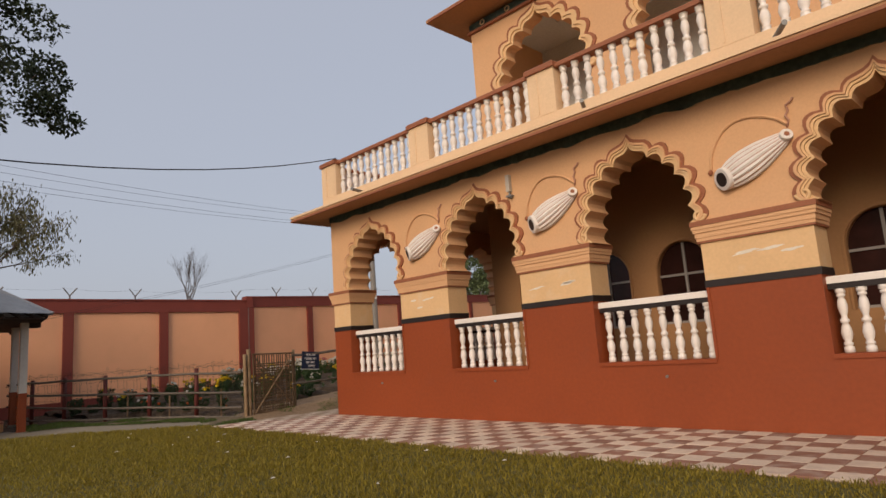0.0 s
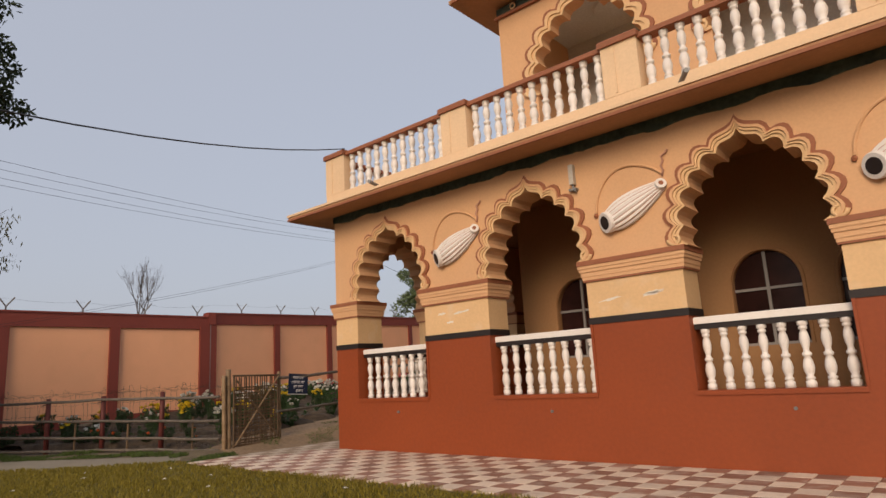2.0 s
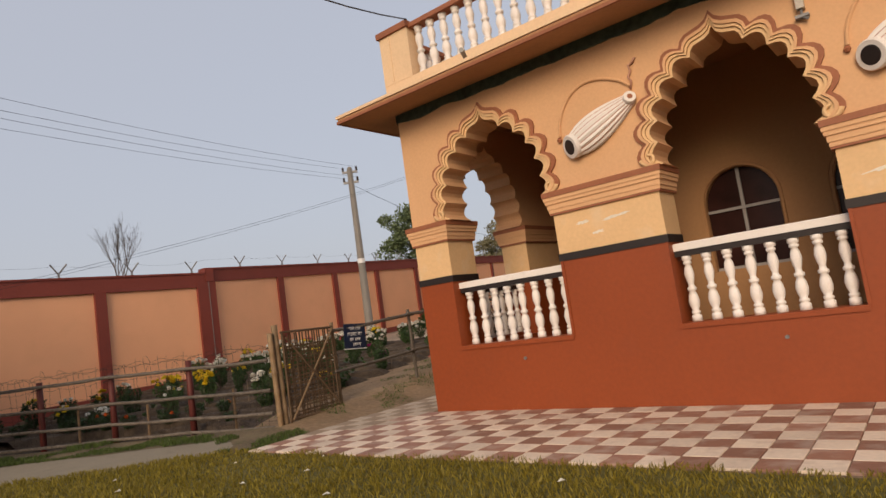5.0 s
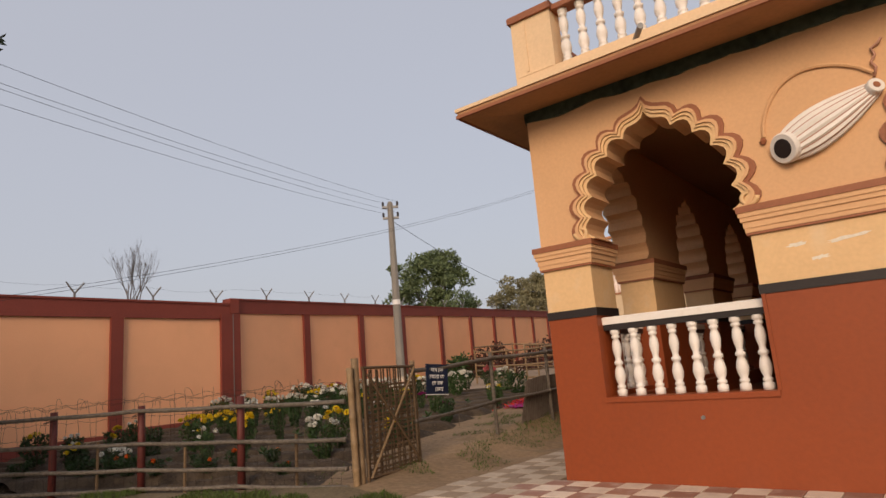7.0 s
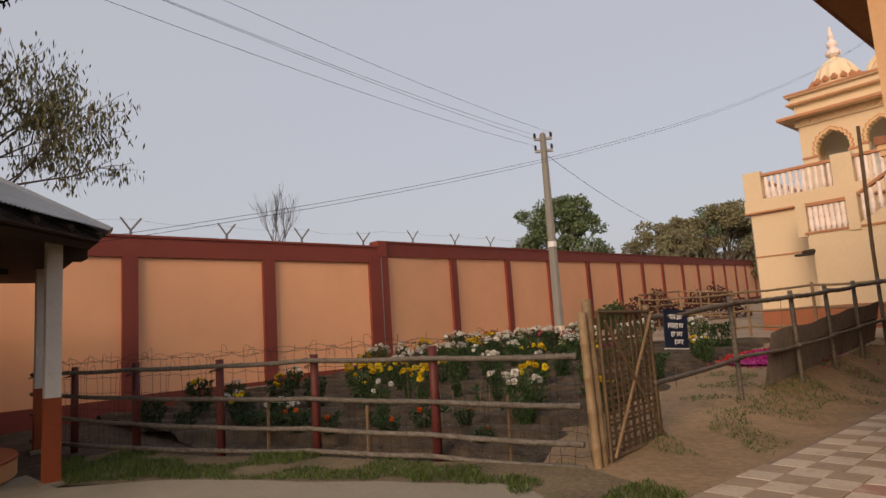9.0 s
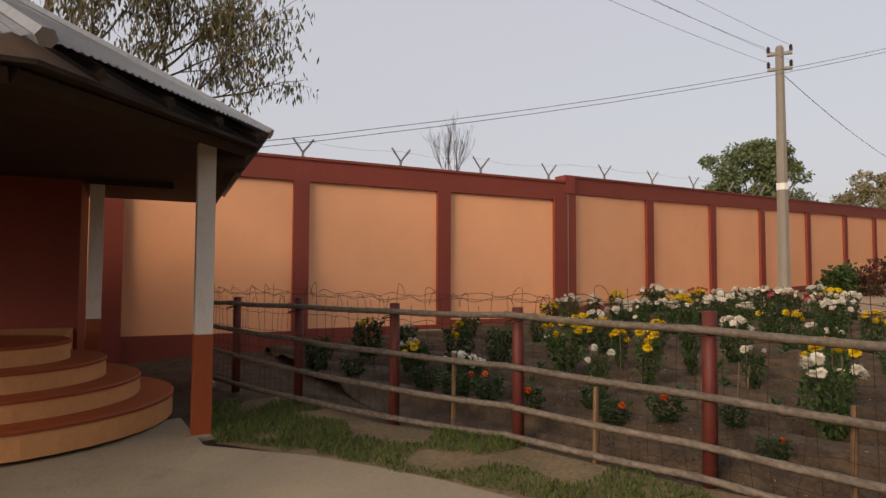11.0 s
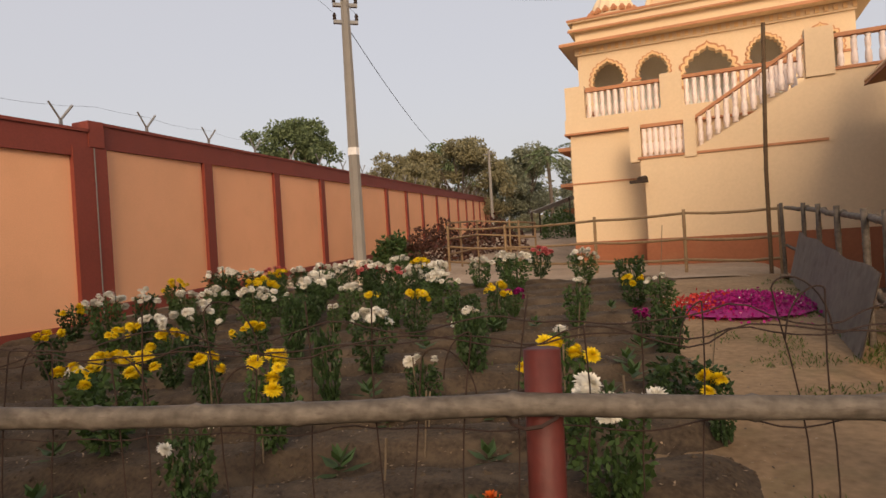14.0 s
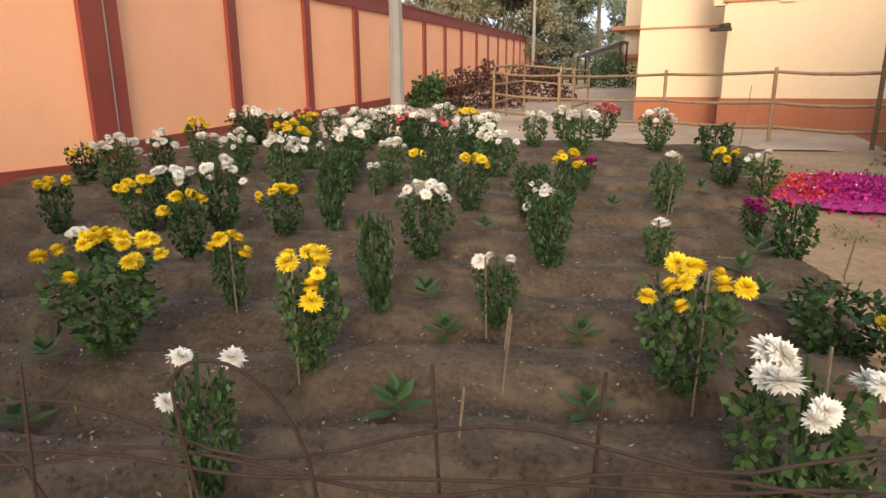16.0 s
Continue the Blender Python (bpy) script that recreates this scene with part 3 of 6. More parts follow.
def scuffs(parent, m):
    """Chalky marks where the paint of the pier shafts has rubbed off."""
    rs = random.Random(5)
    for i in range(5):
        x0 = FX + LEAD + 2 * HALF + i * PITCH
        for _ in range(3):
            cx, cz, w = x0 + rs.uniform(0.25, 1.1), rs.uniform(2.08, 2.32), rs.uniform(0.08, 0.22)
            rim = []
            for k in range(18):
                t, q = 2 * math.pi * k / 18, rs.uniform(0.5, 1.1)
                rim.append((cx + w * q * math.cos(t), cz + 0.022 * q * math.sin(t) + 0.12 * w * q * math.cos(t)))
            part("paint_scuff", Build().prism(rim, FY - 0.004, FY - 0.001).moved(m), M_CHALK, parent, "chalky rubbed patch")


hall = thing("temple_hall", "two-storey peach and brick red hall with scalloped arcade", "building", pose(0, 0, 0))
arcade(hall, 6, Matrix.Identity(4))
scuffs(hall, Matrix.Identity(4))
# the arcade on the short side: the same row turned about the corner
SIDE = Matrix.Translation((FX, FY, 0)) @ Matrix.Rotation(radians(90), 4, "Z") @ Matrix.Diagonal((1, -1, 1, 1)) @ Matrix.Translation((-FX, -FY, 0))
arcade(hall, 4, SIDE, corner=False, drums=False, tail=0.0)
XR, YB, YU = 8.0, FY + LEAD + 4 * PITCH, 13.6
part("veranda_floor", Build().box(FX + 0.45, XR, FY + 0.45, YB, 0.0, 0.62), M_FLOOR, hall, "red oxide veranda floor")
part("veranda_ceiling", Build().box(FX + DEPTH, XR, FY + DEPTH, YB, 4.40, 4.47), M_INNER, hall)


def hall_wall():
    """The inner wall behind the veranda, with arched window openings."""
    z0, z1, y0, y1 = 0.6, TOP, 11.0, 11.25
    res = []
    x = -9.3
    for cx in WINX:
        b = Build()
        res.append(b)
        hw, sz, spr = 0.48, 1.45, 2.37
        b.box(x, cx - hw, y0, y1, z0, z1)
        b.box(cx - hw, cx + hw, y0, y1, z0, sz)
        arc = [(cx - hw * math.cos(math.pi * i / 14), spr + 0.5 * math.sin(math.pi * i / 14)) for i in range(15)]
        b.prism(arc + [(cx + hw, z1), (cx - hw, z1)], y0, y1)
        x = cx + hw
    return res + [Build().box(x, XR, y0, y1, z0, z1), Build().box(-9.3, -9.05, y1, YB - 0.26, z0, z1)]


WINX = [-8.06, -6.45, -4.94, -3.5, -1.98, -0.45, 1.2]
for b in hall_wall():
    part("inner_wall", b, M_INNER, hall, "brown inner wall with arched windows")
# Added wall, closes the veranda's far end to keep the corridor dark.
part("added_end_wall", Build().box(FX + DEPTH - 0.06, -9.32, YB - 0.25, YB - 0.01, 0.1, 4.39), M_INNER, hall)
for cx in WINX:
    hw, sz, spr = 0.48, 1.45, 2.37
    arc = [(cx - hw * math.cos(math.pi * i / 14), spr + 0.5 * math.sin(math.pi * i / 14)) for i in range(15)]
    w = part("window", Build().prism([(cx - hw, sz)] + arc + [(cx + hw, sz)], 11.12, 11.14), M_GLASS, hall, "dark arched window with grey bars")
    part("window_bar", Build().box(cx - 0.022, cx + 0.022, 11.09, 11.12, sz, spr + 0.5), M_WFRAME, w)
    for zz in (sz + 0.02, 1.9, 2.3):
        part("window_bar", Build().box(cx - hw, cx + hw, 11.085, 11.118, zz - 0.02, zz + 0.02), M_WFRAME, w)
    part("reveal", Build().tube([(x, 10.995, z) for x, z in [(cx - hw - 0.03, sz)] + [(cx + (x - cx) * 1.06, z + 0.03) for x, z in arc] + [(cx + hw + 0.03, sz)]], 0.03, 5), M_INNER, w)
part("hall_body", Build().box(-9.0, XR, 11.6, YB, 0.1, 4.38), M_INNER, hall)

# eave over the arcade
E0 = 0.68


def eave_slab(x0, x1, y0, y1, over, z_out, z_in, thick, lip):
    """A sloping eave that runs round a front and its left end."""
    b = Build()
    ox, oy = x0 - over * 0.86, y0 - over
    ring = [(ox, oy), (x1, oy), (x1, y0 + 0.3), (x0 + 0.3, y0 + 0.3), (x0 + 0.3, y1), (ox, y1)]
    zb = [z_out, z_out, z_in, z_in, z_in, z_out]
    vs = [(x, y, z) for (x, y), z in zip(ring, zb)] + [(x, y, z + (lip if z == z_out else thick)) for (x, y), z in zip(ring, zb)]
    fs = [(0, 1, 2, 3), (0, 3, 4, 5), (6, 9, 8, 7), (6, 11, 10, 9)]
    fs += [(i, (i + 1) % 6, 6 + (i + 1) % 6, 6 + i) for i in range(6)]
    return b.add(vs, fs)


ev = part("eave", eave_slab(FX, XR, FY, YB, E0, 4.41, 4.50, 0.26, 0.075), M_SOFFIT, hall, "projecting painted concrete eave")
part("eave_edge", Build().box(FX - E0 * 0.86 - 0.015, XR, FY - E0 - 0.015, FY - E0 + 0.02, 4.405, 4.445).box(FX - E0 * 0.86 - 0.015, FX - E0 * 0.86 + 0.02, FY - E0 + 0.02, YB, 4.405, 4.445), M_BROWN, ev)
part("eave_top", Build().box(FX - E0 * 0.86 - 0.02, XR, FY - E0 - 0.02, FY - E0 + 0.3, 4.487, 4.53).box(FX - E0 * 0.86 - 0.02, FX - 0.3, FY - E0 + 0.3, YB, 4.487, 4.53), M_PALE, ev)

# roof terrace with its parapet
PX, PY = -12.0, 8.39
part("terrace", Build().box(PX, XR, PY, YB, 4.58, 4.70), M_PEACH, hall)
part("parapet_kerb", Build().box(PX, XR, PY, PY + 0.24, 4.52, 4.86).box(PX, PX + 0.24, PY + 0.24, YB, 4.52, 4.86), M_PALE, hall, "peach kerb under the roof balustrade")
part("parapet_lip", Build().box(PX - 0.03, XR, PY - 0.03, PY + 0.02, 4.60, 4.66), M_PALE, hall)


def parapet_post(x0, x1, y0, y1):
    p = part("parapet_post", Build().box(x0, x1, y0, y1, 4.86, 5.60), M_PALE, hall)
    part("post_panel", Build().box(x0 + 0.17, x0 + 0.20, y0 - 0.014, y0, 4.9, 5.58), M_PALE, p)
    part("post_cap", Build().chamfer(x0 - 0.03, x1 + 0.03, y0 - 0.04, y1 + 0.03, 5.60, 5.70, 0.02), M_BROWN, p)


def parapet_run(a, c, n, along_x=True):
    m = Matrix.Identity(4) if along_x else SIDEP
    b = Build().chamfer(a, c, PY + 0.02, PY + 0.22, 5.585, 5.66, 0.015).moved(m)
    r = part("roof_railing", b, M_BROWN, hall, "white balusters under a red-brown roof rail")
    for i in range(n):
        part("baluster", me_baluster_up, None, r, at=m @ pose(a + (i + 0.5) * (c - a) / n, PY + 0.12, 4.85))


SIDEP = Matrix.Translation((PX, PY, 0)) @ Matrix.Rotation(radians(90), 4, "Z") @ Matrix.Diagonal((1, -1, 1, 1)) @ Matrix.Translation((-PX, -PY, 0))
posts = [(-12.0, -11.45), (-8.93, -8.39), (-5.96, -5.44), (-3.01, -2.46), (-0.05, 0.5), (2.9, 3.45)]
for i, (a, c) in enumerate(posts):
    parapet_post(a, c, PY - 0.005, PY + 0.25)
    if i + 1 < len(posts):
        parapet_run(c, posts[i + 1][0], 11)
for i in range(4):
    y0 = PY + 0.25 + 2.95 * i
    parapet_run(PX + (y0 - PY), PX + (y0 - PY) + 2.4, 11, False)
    parapet_post(PX, PX + 0.25, y0 + 2.4, y0 + 2.95)
parapet_run(PX + 12.05, PX + 12.7, 3, False)
parapet_post(PX, PX + 0.25, PY + 12.7, YB)
for x in (-10.55, -5.0, -2.3):
    part("drain_spout", Build().tube([(x, PY + 0.1, 4.73), (x + 0.3, PY - 0.47, 4.66)], 0.032, 10), M_IRON, hall, "grey drain spout through the kerb")

# upper storey, set back
UX, UY, UTOP = -9.32, 10.95, 8.8
K = 1.36
part("upper_wall", Build().box(UX, UX + 0.30, UY + 0.3, YU, 4.7, UTOP).box(UX, UX + 0.42, UY, UY + 0.3, 4.7, UTOP), M_PEACH, hall)
UBASE = 6.62
for i in range(4):
    cx = -7.44 + 3.38 * i
    l = UX + 0.42 if i == 0 else cx - 1.69
    part("upper_wall", spandrel(l, cx + 1.69, cx, UTOP, UY, UY + 0.3, K, UBASE), M_PEACH, hall, "peach wall over a large scalloped arch")
    mo = part("arch_moulding", band(0.05, 0.115, cx, UY - 0.05, UY + 0.01, K, UBASE), M_CREAM, hall)
    part("inner_fillet", band(-0.003, 0.05, cx, UY - 0.02, UY + 0.01, K, UBASE), M_CREAM, mo)
    part("brown_shaded_edge", band(0.115, 0.165, cx, UY - 0.035, UY + 0.01, K, UBASE), M_BROWN, mo)
    part("upper_pier", Build().box(cx + 1.08, cx + 3.38 - 1.08, UY, UY + 0.3, 4.7, UBASE), M_PEACH, hall)
    for s in (-1, 1):
        part("scroll", scroll(cx, s, UY - 0.03, K, UBASE), M_CREAM, mo, smooth=True)
part("upper_pier", Build().box(UX + 0.42, -7.44 - 1.08, UY, UY + 0.3, 4.7, UBASE), M_PEACH, hall)
part("upper_inner_wall", Build().box(UX + 0.3, XR, UY + 2.4, UY + 2.6, 4.7, UTOP), M_GREYIN, hall)
part("upper_ceiling", Build().box(UX + 0.3, XR, UY + 0.3, UY + 2.4, UTOP - 0.05, UTOP + 0.1), M_GREYIN, hall)
part("ceiling_rose", Build().lathe([(0.45, 0), (0.4, -0.05), (0.2, -0.09), (0.05, -0.1)][::-1], -7.4, UY + 1.5, UTOP - 0.05, 16), M_GREYIN, hall)
uf = part("upper_frieze", Build().box(UX - 0.02, XR, UY - 0.03, UY, 8.68, 8.84).box(UX - 0.03, UX, UY, YU, 8.68, 8.84), M_GREEN, hall, "green painted frieze with pale rosettes")
part("frieze_line", Build().box(UX - 0.06, XR, UY - 0.07, UY, 8.60, 8.66).box(UX - 0.06, UX, UY, YU, 8.60, 8.66), M_BROWN, hall)
for i in range(12):
    x = UX + 0.4 + i * 0.75
    ring = [(x + 0.06 * math.cos(t), UY - 0.035, 8.76 + 0.06 * math.sin(t)) for t in [2 * math.pi * k / 12 for k in range(13)]]
    part("rosette", Build().tube(ring, 0.016, 5), M_CREAM, uf)
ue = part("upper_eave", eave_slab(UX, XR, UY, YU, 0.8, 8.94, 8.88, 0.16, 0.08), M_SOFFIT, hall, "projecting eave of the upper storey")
part("eave_edge", Build().box(UX - 0.6, XR, UY - 0.82, UY - 0.78, 8.93, 8.99), M_BROWN, ue)
part("roof_block", Build().box(UX + 0.1, XR, UY + 0.1, YU, 9.0, 9.12), M_PEACH, hall)

for x, z in ((-10.43, 0.70), (-7.36, 0.70), (-4.26, 0.72)):
    part("weep_pipe", Build().tube([(x, FY + 0.05, z), (x, FY - 0.025, z - 0.004)], 0.02, 10), M_IRON, hall, "small grey weep pipe in the plinth")

# wall fittings between the arches
lt = thing("wall_lamp", "small grey lamp fitting hanging under the eave", "lamp", pose(-6.67, FY, 3.9))
part("lamp_tube", Build().box(-0.035, 0.035, -0.09, -0.01, -0.05, 0.24), M_LAMP, lt)
part("lamp_bracket", Build().tube([(0, -0.04, -0.05), (0.0, -0.06, -0.13), (0.05, -0.06, -0.17)], 0.014, 6), M_IRON, lt)
part("lamp_socket", Build().box(-0.06, 0.06, -0.08, 0.0, -0.14, -0.11), M_IRON, lt)

# ---- boundary wall ----
WX, BEND = -26.42, 14.0
PIL = [-3.8, -0.3, 3.2, 6.75, 10.18, 13.78, 17.5, 21.08, 24.55, 28.5, 32.35, 35.95, 39.5, 43.55, 47.3, 51.1, 54.9, 58.7, 62.5, 66.3, 70.1, 73.9, 77.7]
JOINT = 5                       # the double pilaster, where the wall bends and steps up


def wall_x(y):
    return WX - 0.2 * max(0.0, y - BEND)


def wall_rise(y):
    return 0.036 * max(0.0, y - BEND)


def skew(b):
    """Follows the bend of the boundary wall and its climb beyond it."""
    b.v = [(x + wall_x(y) - WX, y, z + wall_rise(y)) for x, y, z in b.v]
    return b


bw = tagged(new("wall_boundary"), "tall boundary wall with orange panels and maroon pilasters", "wall", kind="structure")
for i in range(len(PIL) - 1):
    y0, y1 = PIL[i], PIL[i + 1]
    low = i < JOINT
    top = 4.03 if low else 4.19
    head = 3.57 if low else 3.75
    foot = (0.36, 0.36, 0.36, 0.40, 0.50)[i] if low else 0.76
    w0 = 0.36 if i == JOINT else 0.17
    w1 = 0.36 if i + 1 == JOINT else 0.17
    part("wall_panel", skew(Build().box(WX - 0.25, WX, y0 + w0, y1 - w1, foot, head)), M_PANEL, bw, "smooth orange plaster panel")
    part("coping_beam", skew(Build().box(WX - 0.3, WX + 0.07, y0, y1, head, top)), M_MAROON, bw)
    part("foot_beam", skew(Build().box(WX - 0.3, WX + 0.07, y0, y1, -0.6, foot)), M_MAROON, bw)
    part("coping", skew(Build().box(WX - 0.34, WX + 0.10, y0, y1, top, top + 0.06)), M_MAROON, bw)
for i, y in enumerate(PIL):
    w = 0.36 if i == JOINT else 0.17
    top = 3.57 if i < JOINT else 3.75
    p = part("pilaster", skew(Build().box(WX - 0.28, WX + 0.10, y - w, y + w, -0.6, top)), M_MAROON, bw, "maroon painted pilaster")
    if i == JOINT:
        part("joint", Build().box(WX + 0.10, WX + 0.105, y + 0.06, y + 0.084, 0.3, 3.74), M_CONC, p)
        part("step_end", Build().box(WX - 0.34, WX + 0.10, y - 0.02, y + 0.3, 3.76, 4.25), M_MAROON, bw)
for y0, y1 in ((9.0, 13.8), (13.8, 40.0)):
    part("footing", skew(Build().box(WX + 0.07, WX + 0.42, y0, y1, -0.3, 0.30 if y0 < 10 else 0.50)), M_PATHC, bw)


def wire_bracket(y, top):
    t = thing("fence_bracket", "grey iron V bracket on the wall coping", "bracket", pose(wall_x(y) - 0.1, y, top), group="brackets along the boundary wall")
    b = Build().box(-0.02, 0.02, -0.025, 0.025, -0.02, 0.16)
    part("stem", b, M_IRON, t)
    for s in (-1, 1):
        part("arm", Build().tube([(0, 0, 0.13), (0.02, s * 0.23, 0.43)], 0.024, 4), M_IRON, t)


def coping_top(y):
    return (4.09 if y < PIL[JOINT] else 4.25) + wall_rise(y)


yy = [2.2, 4.5, 6.81, 9.12, 11.29, 13.37] + [15.55 + 2.31 * i for i in range(24)]
for y in yy:
    wire_bracket(y, coping_top(y))
ww = thing("barbed_wire", "thin rusty barbed wire strands above the wall", "wire", pose(0, 0, 0))
pts = []
for i in range(len(yy) - 1):
    for u in (0, 0.33, 0.66):
        y = yy[i] + (yy[i + 1] - yy[i]) * u
        pts.append((wall_x(y) - 0.08, y, coping_top(y) + 0.38 - 0.07 * math.sin(math.pi * u) + 0.03 * noise.noise((y, 0.38, 0))))
part("strand", Build().tube(pts, 0.0026, 3), M_RUST, ww)

# ---- electric pole and lines ----
GP = ground_z(-23.78, 18.98)
pole = thing("electric_pole", "tapered grey concrete electric pole with cross arms", "pole", pose(-23.78, 18.98, 0))
part("shaft", Build().lathe([(0.17, GP - 0.1), (0.168, 0.85), (0.11, 7.72)], seg=8).moved(Matrix.Rotation(0.2, 4, "Z")), M_CONC, pole)
part("painted_foot", Build().lathe([(0.18, GP - 0.05), (0.178, 1.29)], seg=8).moved(Matrix.Rotation(0.2, 4, "Z")), M_FOOT, pole, "pale chalky painted foot")
part("white_ring", Build().lathe([(0.152, 3.88), (0.15, 4.06)], seg=8).moved(Matrix.Rotation(0.2, 4, "Z")), M_LETTER, pole, "white painted ring")
R45 = Matrix.Rotation(radians(40), 4, "Z")
for z, w in ((7.57, 0.30), (7.15, 0.30)):
    arm = part("cross_arm", Build().box(-w, w, -0.05, 0.05, z - 0.04, z + 0.04).moved(R45), M_IRON, pole)
    for s in (-1, 1):
        part("insulator", Build().lathe([(0.02, 0), (0.05, 0.03), (0.035, 0.08), (0.05, 0.11), (0.03, 0.17), (0.01, 0.19)], s * (w - 0.03), 0, z + (0.04 if z > 7 else -0.2), 8).moved(R45), M_DARKWOOD, arm)
part("pole_top", Build().lathe([(0.10, 7.72), (0.07, 7.78)], seg=8), M_CONC, pole)


def line(name, a, c, sag, r, label, n=24):
    a, c = Vector(a), Vector(c)
    pts = [tuple(a.lerp(c, i / n) - Vector((0, 0, sag * 4 * (i / n) * (1 - i / n)))) for i in range(n + 1)]
    return solid(name, Build().tube(pts, r, 4), M_CABLE, label, "cable", group="overhead lines")


# ---- far building ----
far = thing("far_temple", "pale yellow temple with roof balustrade, outer stair and domes", "building", pose(-0.22, 0, 0.13))
AX, AY = -19.25, 24.2
part("plinth", Build().box(AX - 0.03, -2, AY - 0.04, 44, -0.4, 1.25), M_FARRED, far, "brick red plinth of the far temple")
part("wall", Build().box(AX, -2, AY, 44, 1.25, 4.45), M_YELLOW, far, "pale yellow rendered wall")
part("string_course", Build().box(AX - 0.03, -17.3, AY - 0.03, AY, 2.95, 2.99), M_YTRIM, far)
part("stair_wall", Build().prism([(-17.1, 0.0), (-2, 0.0), (-2, 5.0), (-13.05, 5.0), (-16.0, 3.40), (-17.2, 3.40), (-17.2, 2.9), (-17.1, 2.9)], AY - 1.3, AY - 0.002), M_YELLOW, far, "pale yellow wall of the outer stair")
part("stair_plinth", Build().box(-17.15, -2, AY - 1.35, AY - 1.3, -0.4, 1.25), M_FARRED, far)
part("stair_line", Build().box(-17.25, -12.9, AY - 1.34, AY - 1.3, 3.36, 3.42).box(-13.1, -2, AY - 1.34, AY - 1.3, 4.98, 5.05), M_YTRIM, far)
part("terrace_kerb", Build().box(AX - 0.12, -2, AY - 0.12, AY + 0.3, 4.45, 4.85).box(AX - 0.12, AX + 0.3, AY + 0.3, 44, 4.45, 4.85), M_YELLOW, far)
part("kerb_line", Build().box(AX - 0.15, -2, AY - 0.15, AY + 0.2, 4.40, 4.45).box(AX - 0.15, AX + 0.1, AY + 0.2, 44, 4.40, 4.45), M_YTRIM, far)
me_far_bal = fix(Build().lathe([(r * 1.45, z) for r, z in BALUSTER[::2] + BALUSTER[-1:]], seg=6).mesh("baluster", M_PINKW, True))


def far_rail(p0, p1, n):
    """A balustrade from p0 to p1, its foot given; sloping where the two heights differ."""
    p0, p1 = Vector(p0), Vector(p1)
    b = Build()
    d = (p1 - p0)
    s = Vector((-d.y, d.x, 0)).normalized() * 0.1
    vs = []
    for p in (p0, p1):
        for o, z in ((-s, 0.76), (s, 0.76), (s, 0.85), (-s, 0.85)):
            vs.append(tuple(p + o + Vector((0, 0, z))))
    b.add(vs, [(0, 1, 2, 3), (7, 6, 5, 4), (0, 4, 5, 1), (1, 5, 6, 2), (2, 6, 7, 3), (3, 7, 4, 0)])
    r = part("railing", b, M_YTRIM, far, "faded balusters under a brown rail")
    for i in range(n):
        part("baluster", me_far_bal, None, r, at=Matrix.Translation(p0.lerp(p1, (i + 0.5) / n)))


def far_post(x, y, z, h=0.95, w=0.28):
    part("rail_post", Build().box(x - w, x + w, y - 0.15, y + 0.15, z, z + h), M_YELLOW, far)


far_post(-19.05, AY + 0.05, 4.85)
far_rail((-18.75, AY + 0.05, 4.85), (-16.7, AY + 0.05, 4.85), 11)
far_post(-16.4, AY + 0.05, 4.85)
far_rail((-16.1, AY + 0.05, 4.85), (-13.3, AY + 0.05, 4.85), 14)
for i in range(5):
    far_rail((AX + 0.05, AY + 0.4 + 2.6 * i, 4.85), (AX + 0.05, AY + 2.9 + 2.6 * i, 4.85), 9)
far_rail((-17.15, AY - 1.2, 3.42), (-16.0, AY - 1.2, 3.42), 8)
far_post(-17.3, AY - 1.15, 3.3, 1.0, 0.14)
far_post(-15.95, AY - 1.2, 3.3, 1.05, 0.14)
far_rail((-15.8, AY - 1.2, 3.5), (-13.3, AY - 1.2, 5.0), 12)
far_post(-13.0, AY - 1.2, 4.9, 1.15, 0.3)
far_rail((-12.7, AY - 1.2, 5.0), (-9.9, AY - 1.2, 5.0), 10)
far_post(-9.6, AY - 1.2, 4.9, 1.15, 0.3)
far_rail((-9.3, AY - 1.2, 5.0), (-6.5, AY - 1.2, 5.0), 10)

VX, VY = -20.75, 34.5
part("upper_block", Build().box(VX, -10.0, VY + 2.2, 46, 4.4, 10.6), M_GREYIN, far)
part("upper_end_wall", Build().box(VX, VX + 0.3, VY + 0.35, VY + 2.2, 4.4, 9.9).box(-10.3, -10.0, VY + 0.35, VY + 2.2, 4.4, 9.9), M_YELLOW, far)


def far_arch(cx, k, base, x0, x1, top):
    part("upper_wall", spandrel(x0, x1, cx, top, VY, VY + 0.35, k, base), M_YELLOW, far)
    mo = part("arch_moulding", band(0.02, 0.13, cx, VY - 0.06, VY + 0.01, k, base), M_CREAM, far)
    part("brown_shaded_edge", band(0.13, 0.20, cx, VY - 0.04, VY + 0.01, k, base), M_YTRIM, mo)


cuts = [VX, -18.45, -16.65, -13.98, -12.2, -10.0]
for cx, k, x0, x1 in ((-19.45, 0.80, cuts[0], cuts[1]), (-17.52, 0.72, cuts[1], cuts[2]), (-15.33, 1.18, cuts[2], cuts[3]), (-13.15, 0.72, cuts[3], cuts[4]), (-11.2, 0.80, cuts[4], cuts[5])):
    base = 9.30 - 1.45 * k
    far_arch(cx, k, base, x0, x1, 9.75)
    hw = 0.79 * k
    for a, c in ((x0, cx - hw), (cx + hw, x1)):
        part("upper_pier", Build().box(a, c, VY, VY + 0.35, 4.4, base), M_YELLOW, far)
    for a, c in ((x0, cx - hw + 0.06), (cx + hw - 0.06, x1)):
        part("pier_line", Build().box(a, c, VY - 0.05, VY, base - 0.12, base - 0.02), M_YTRIM, far)
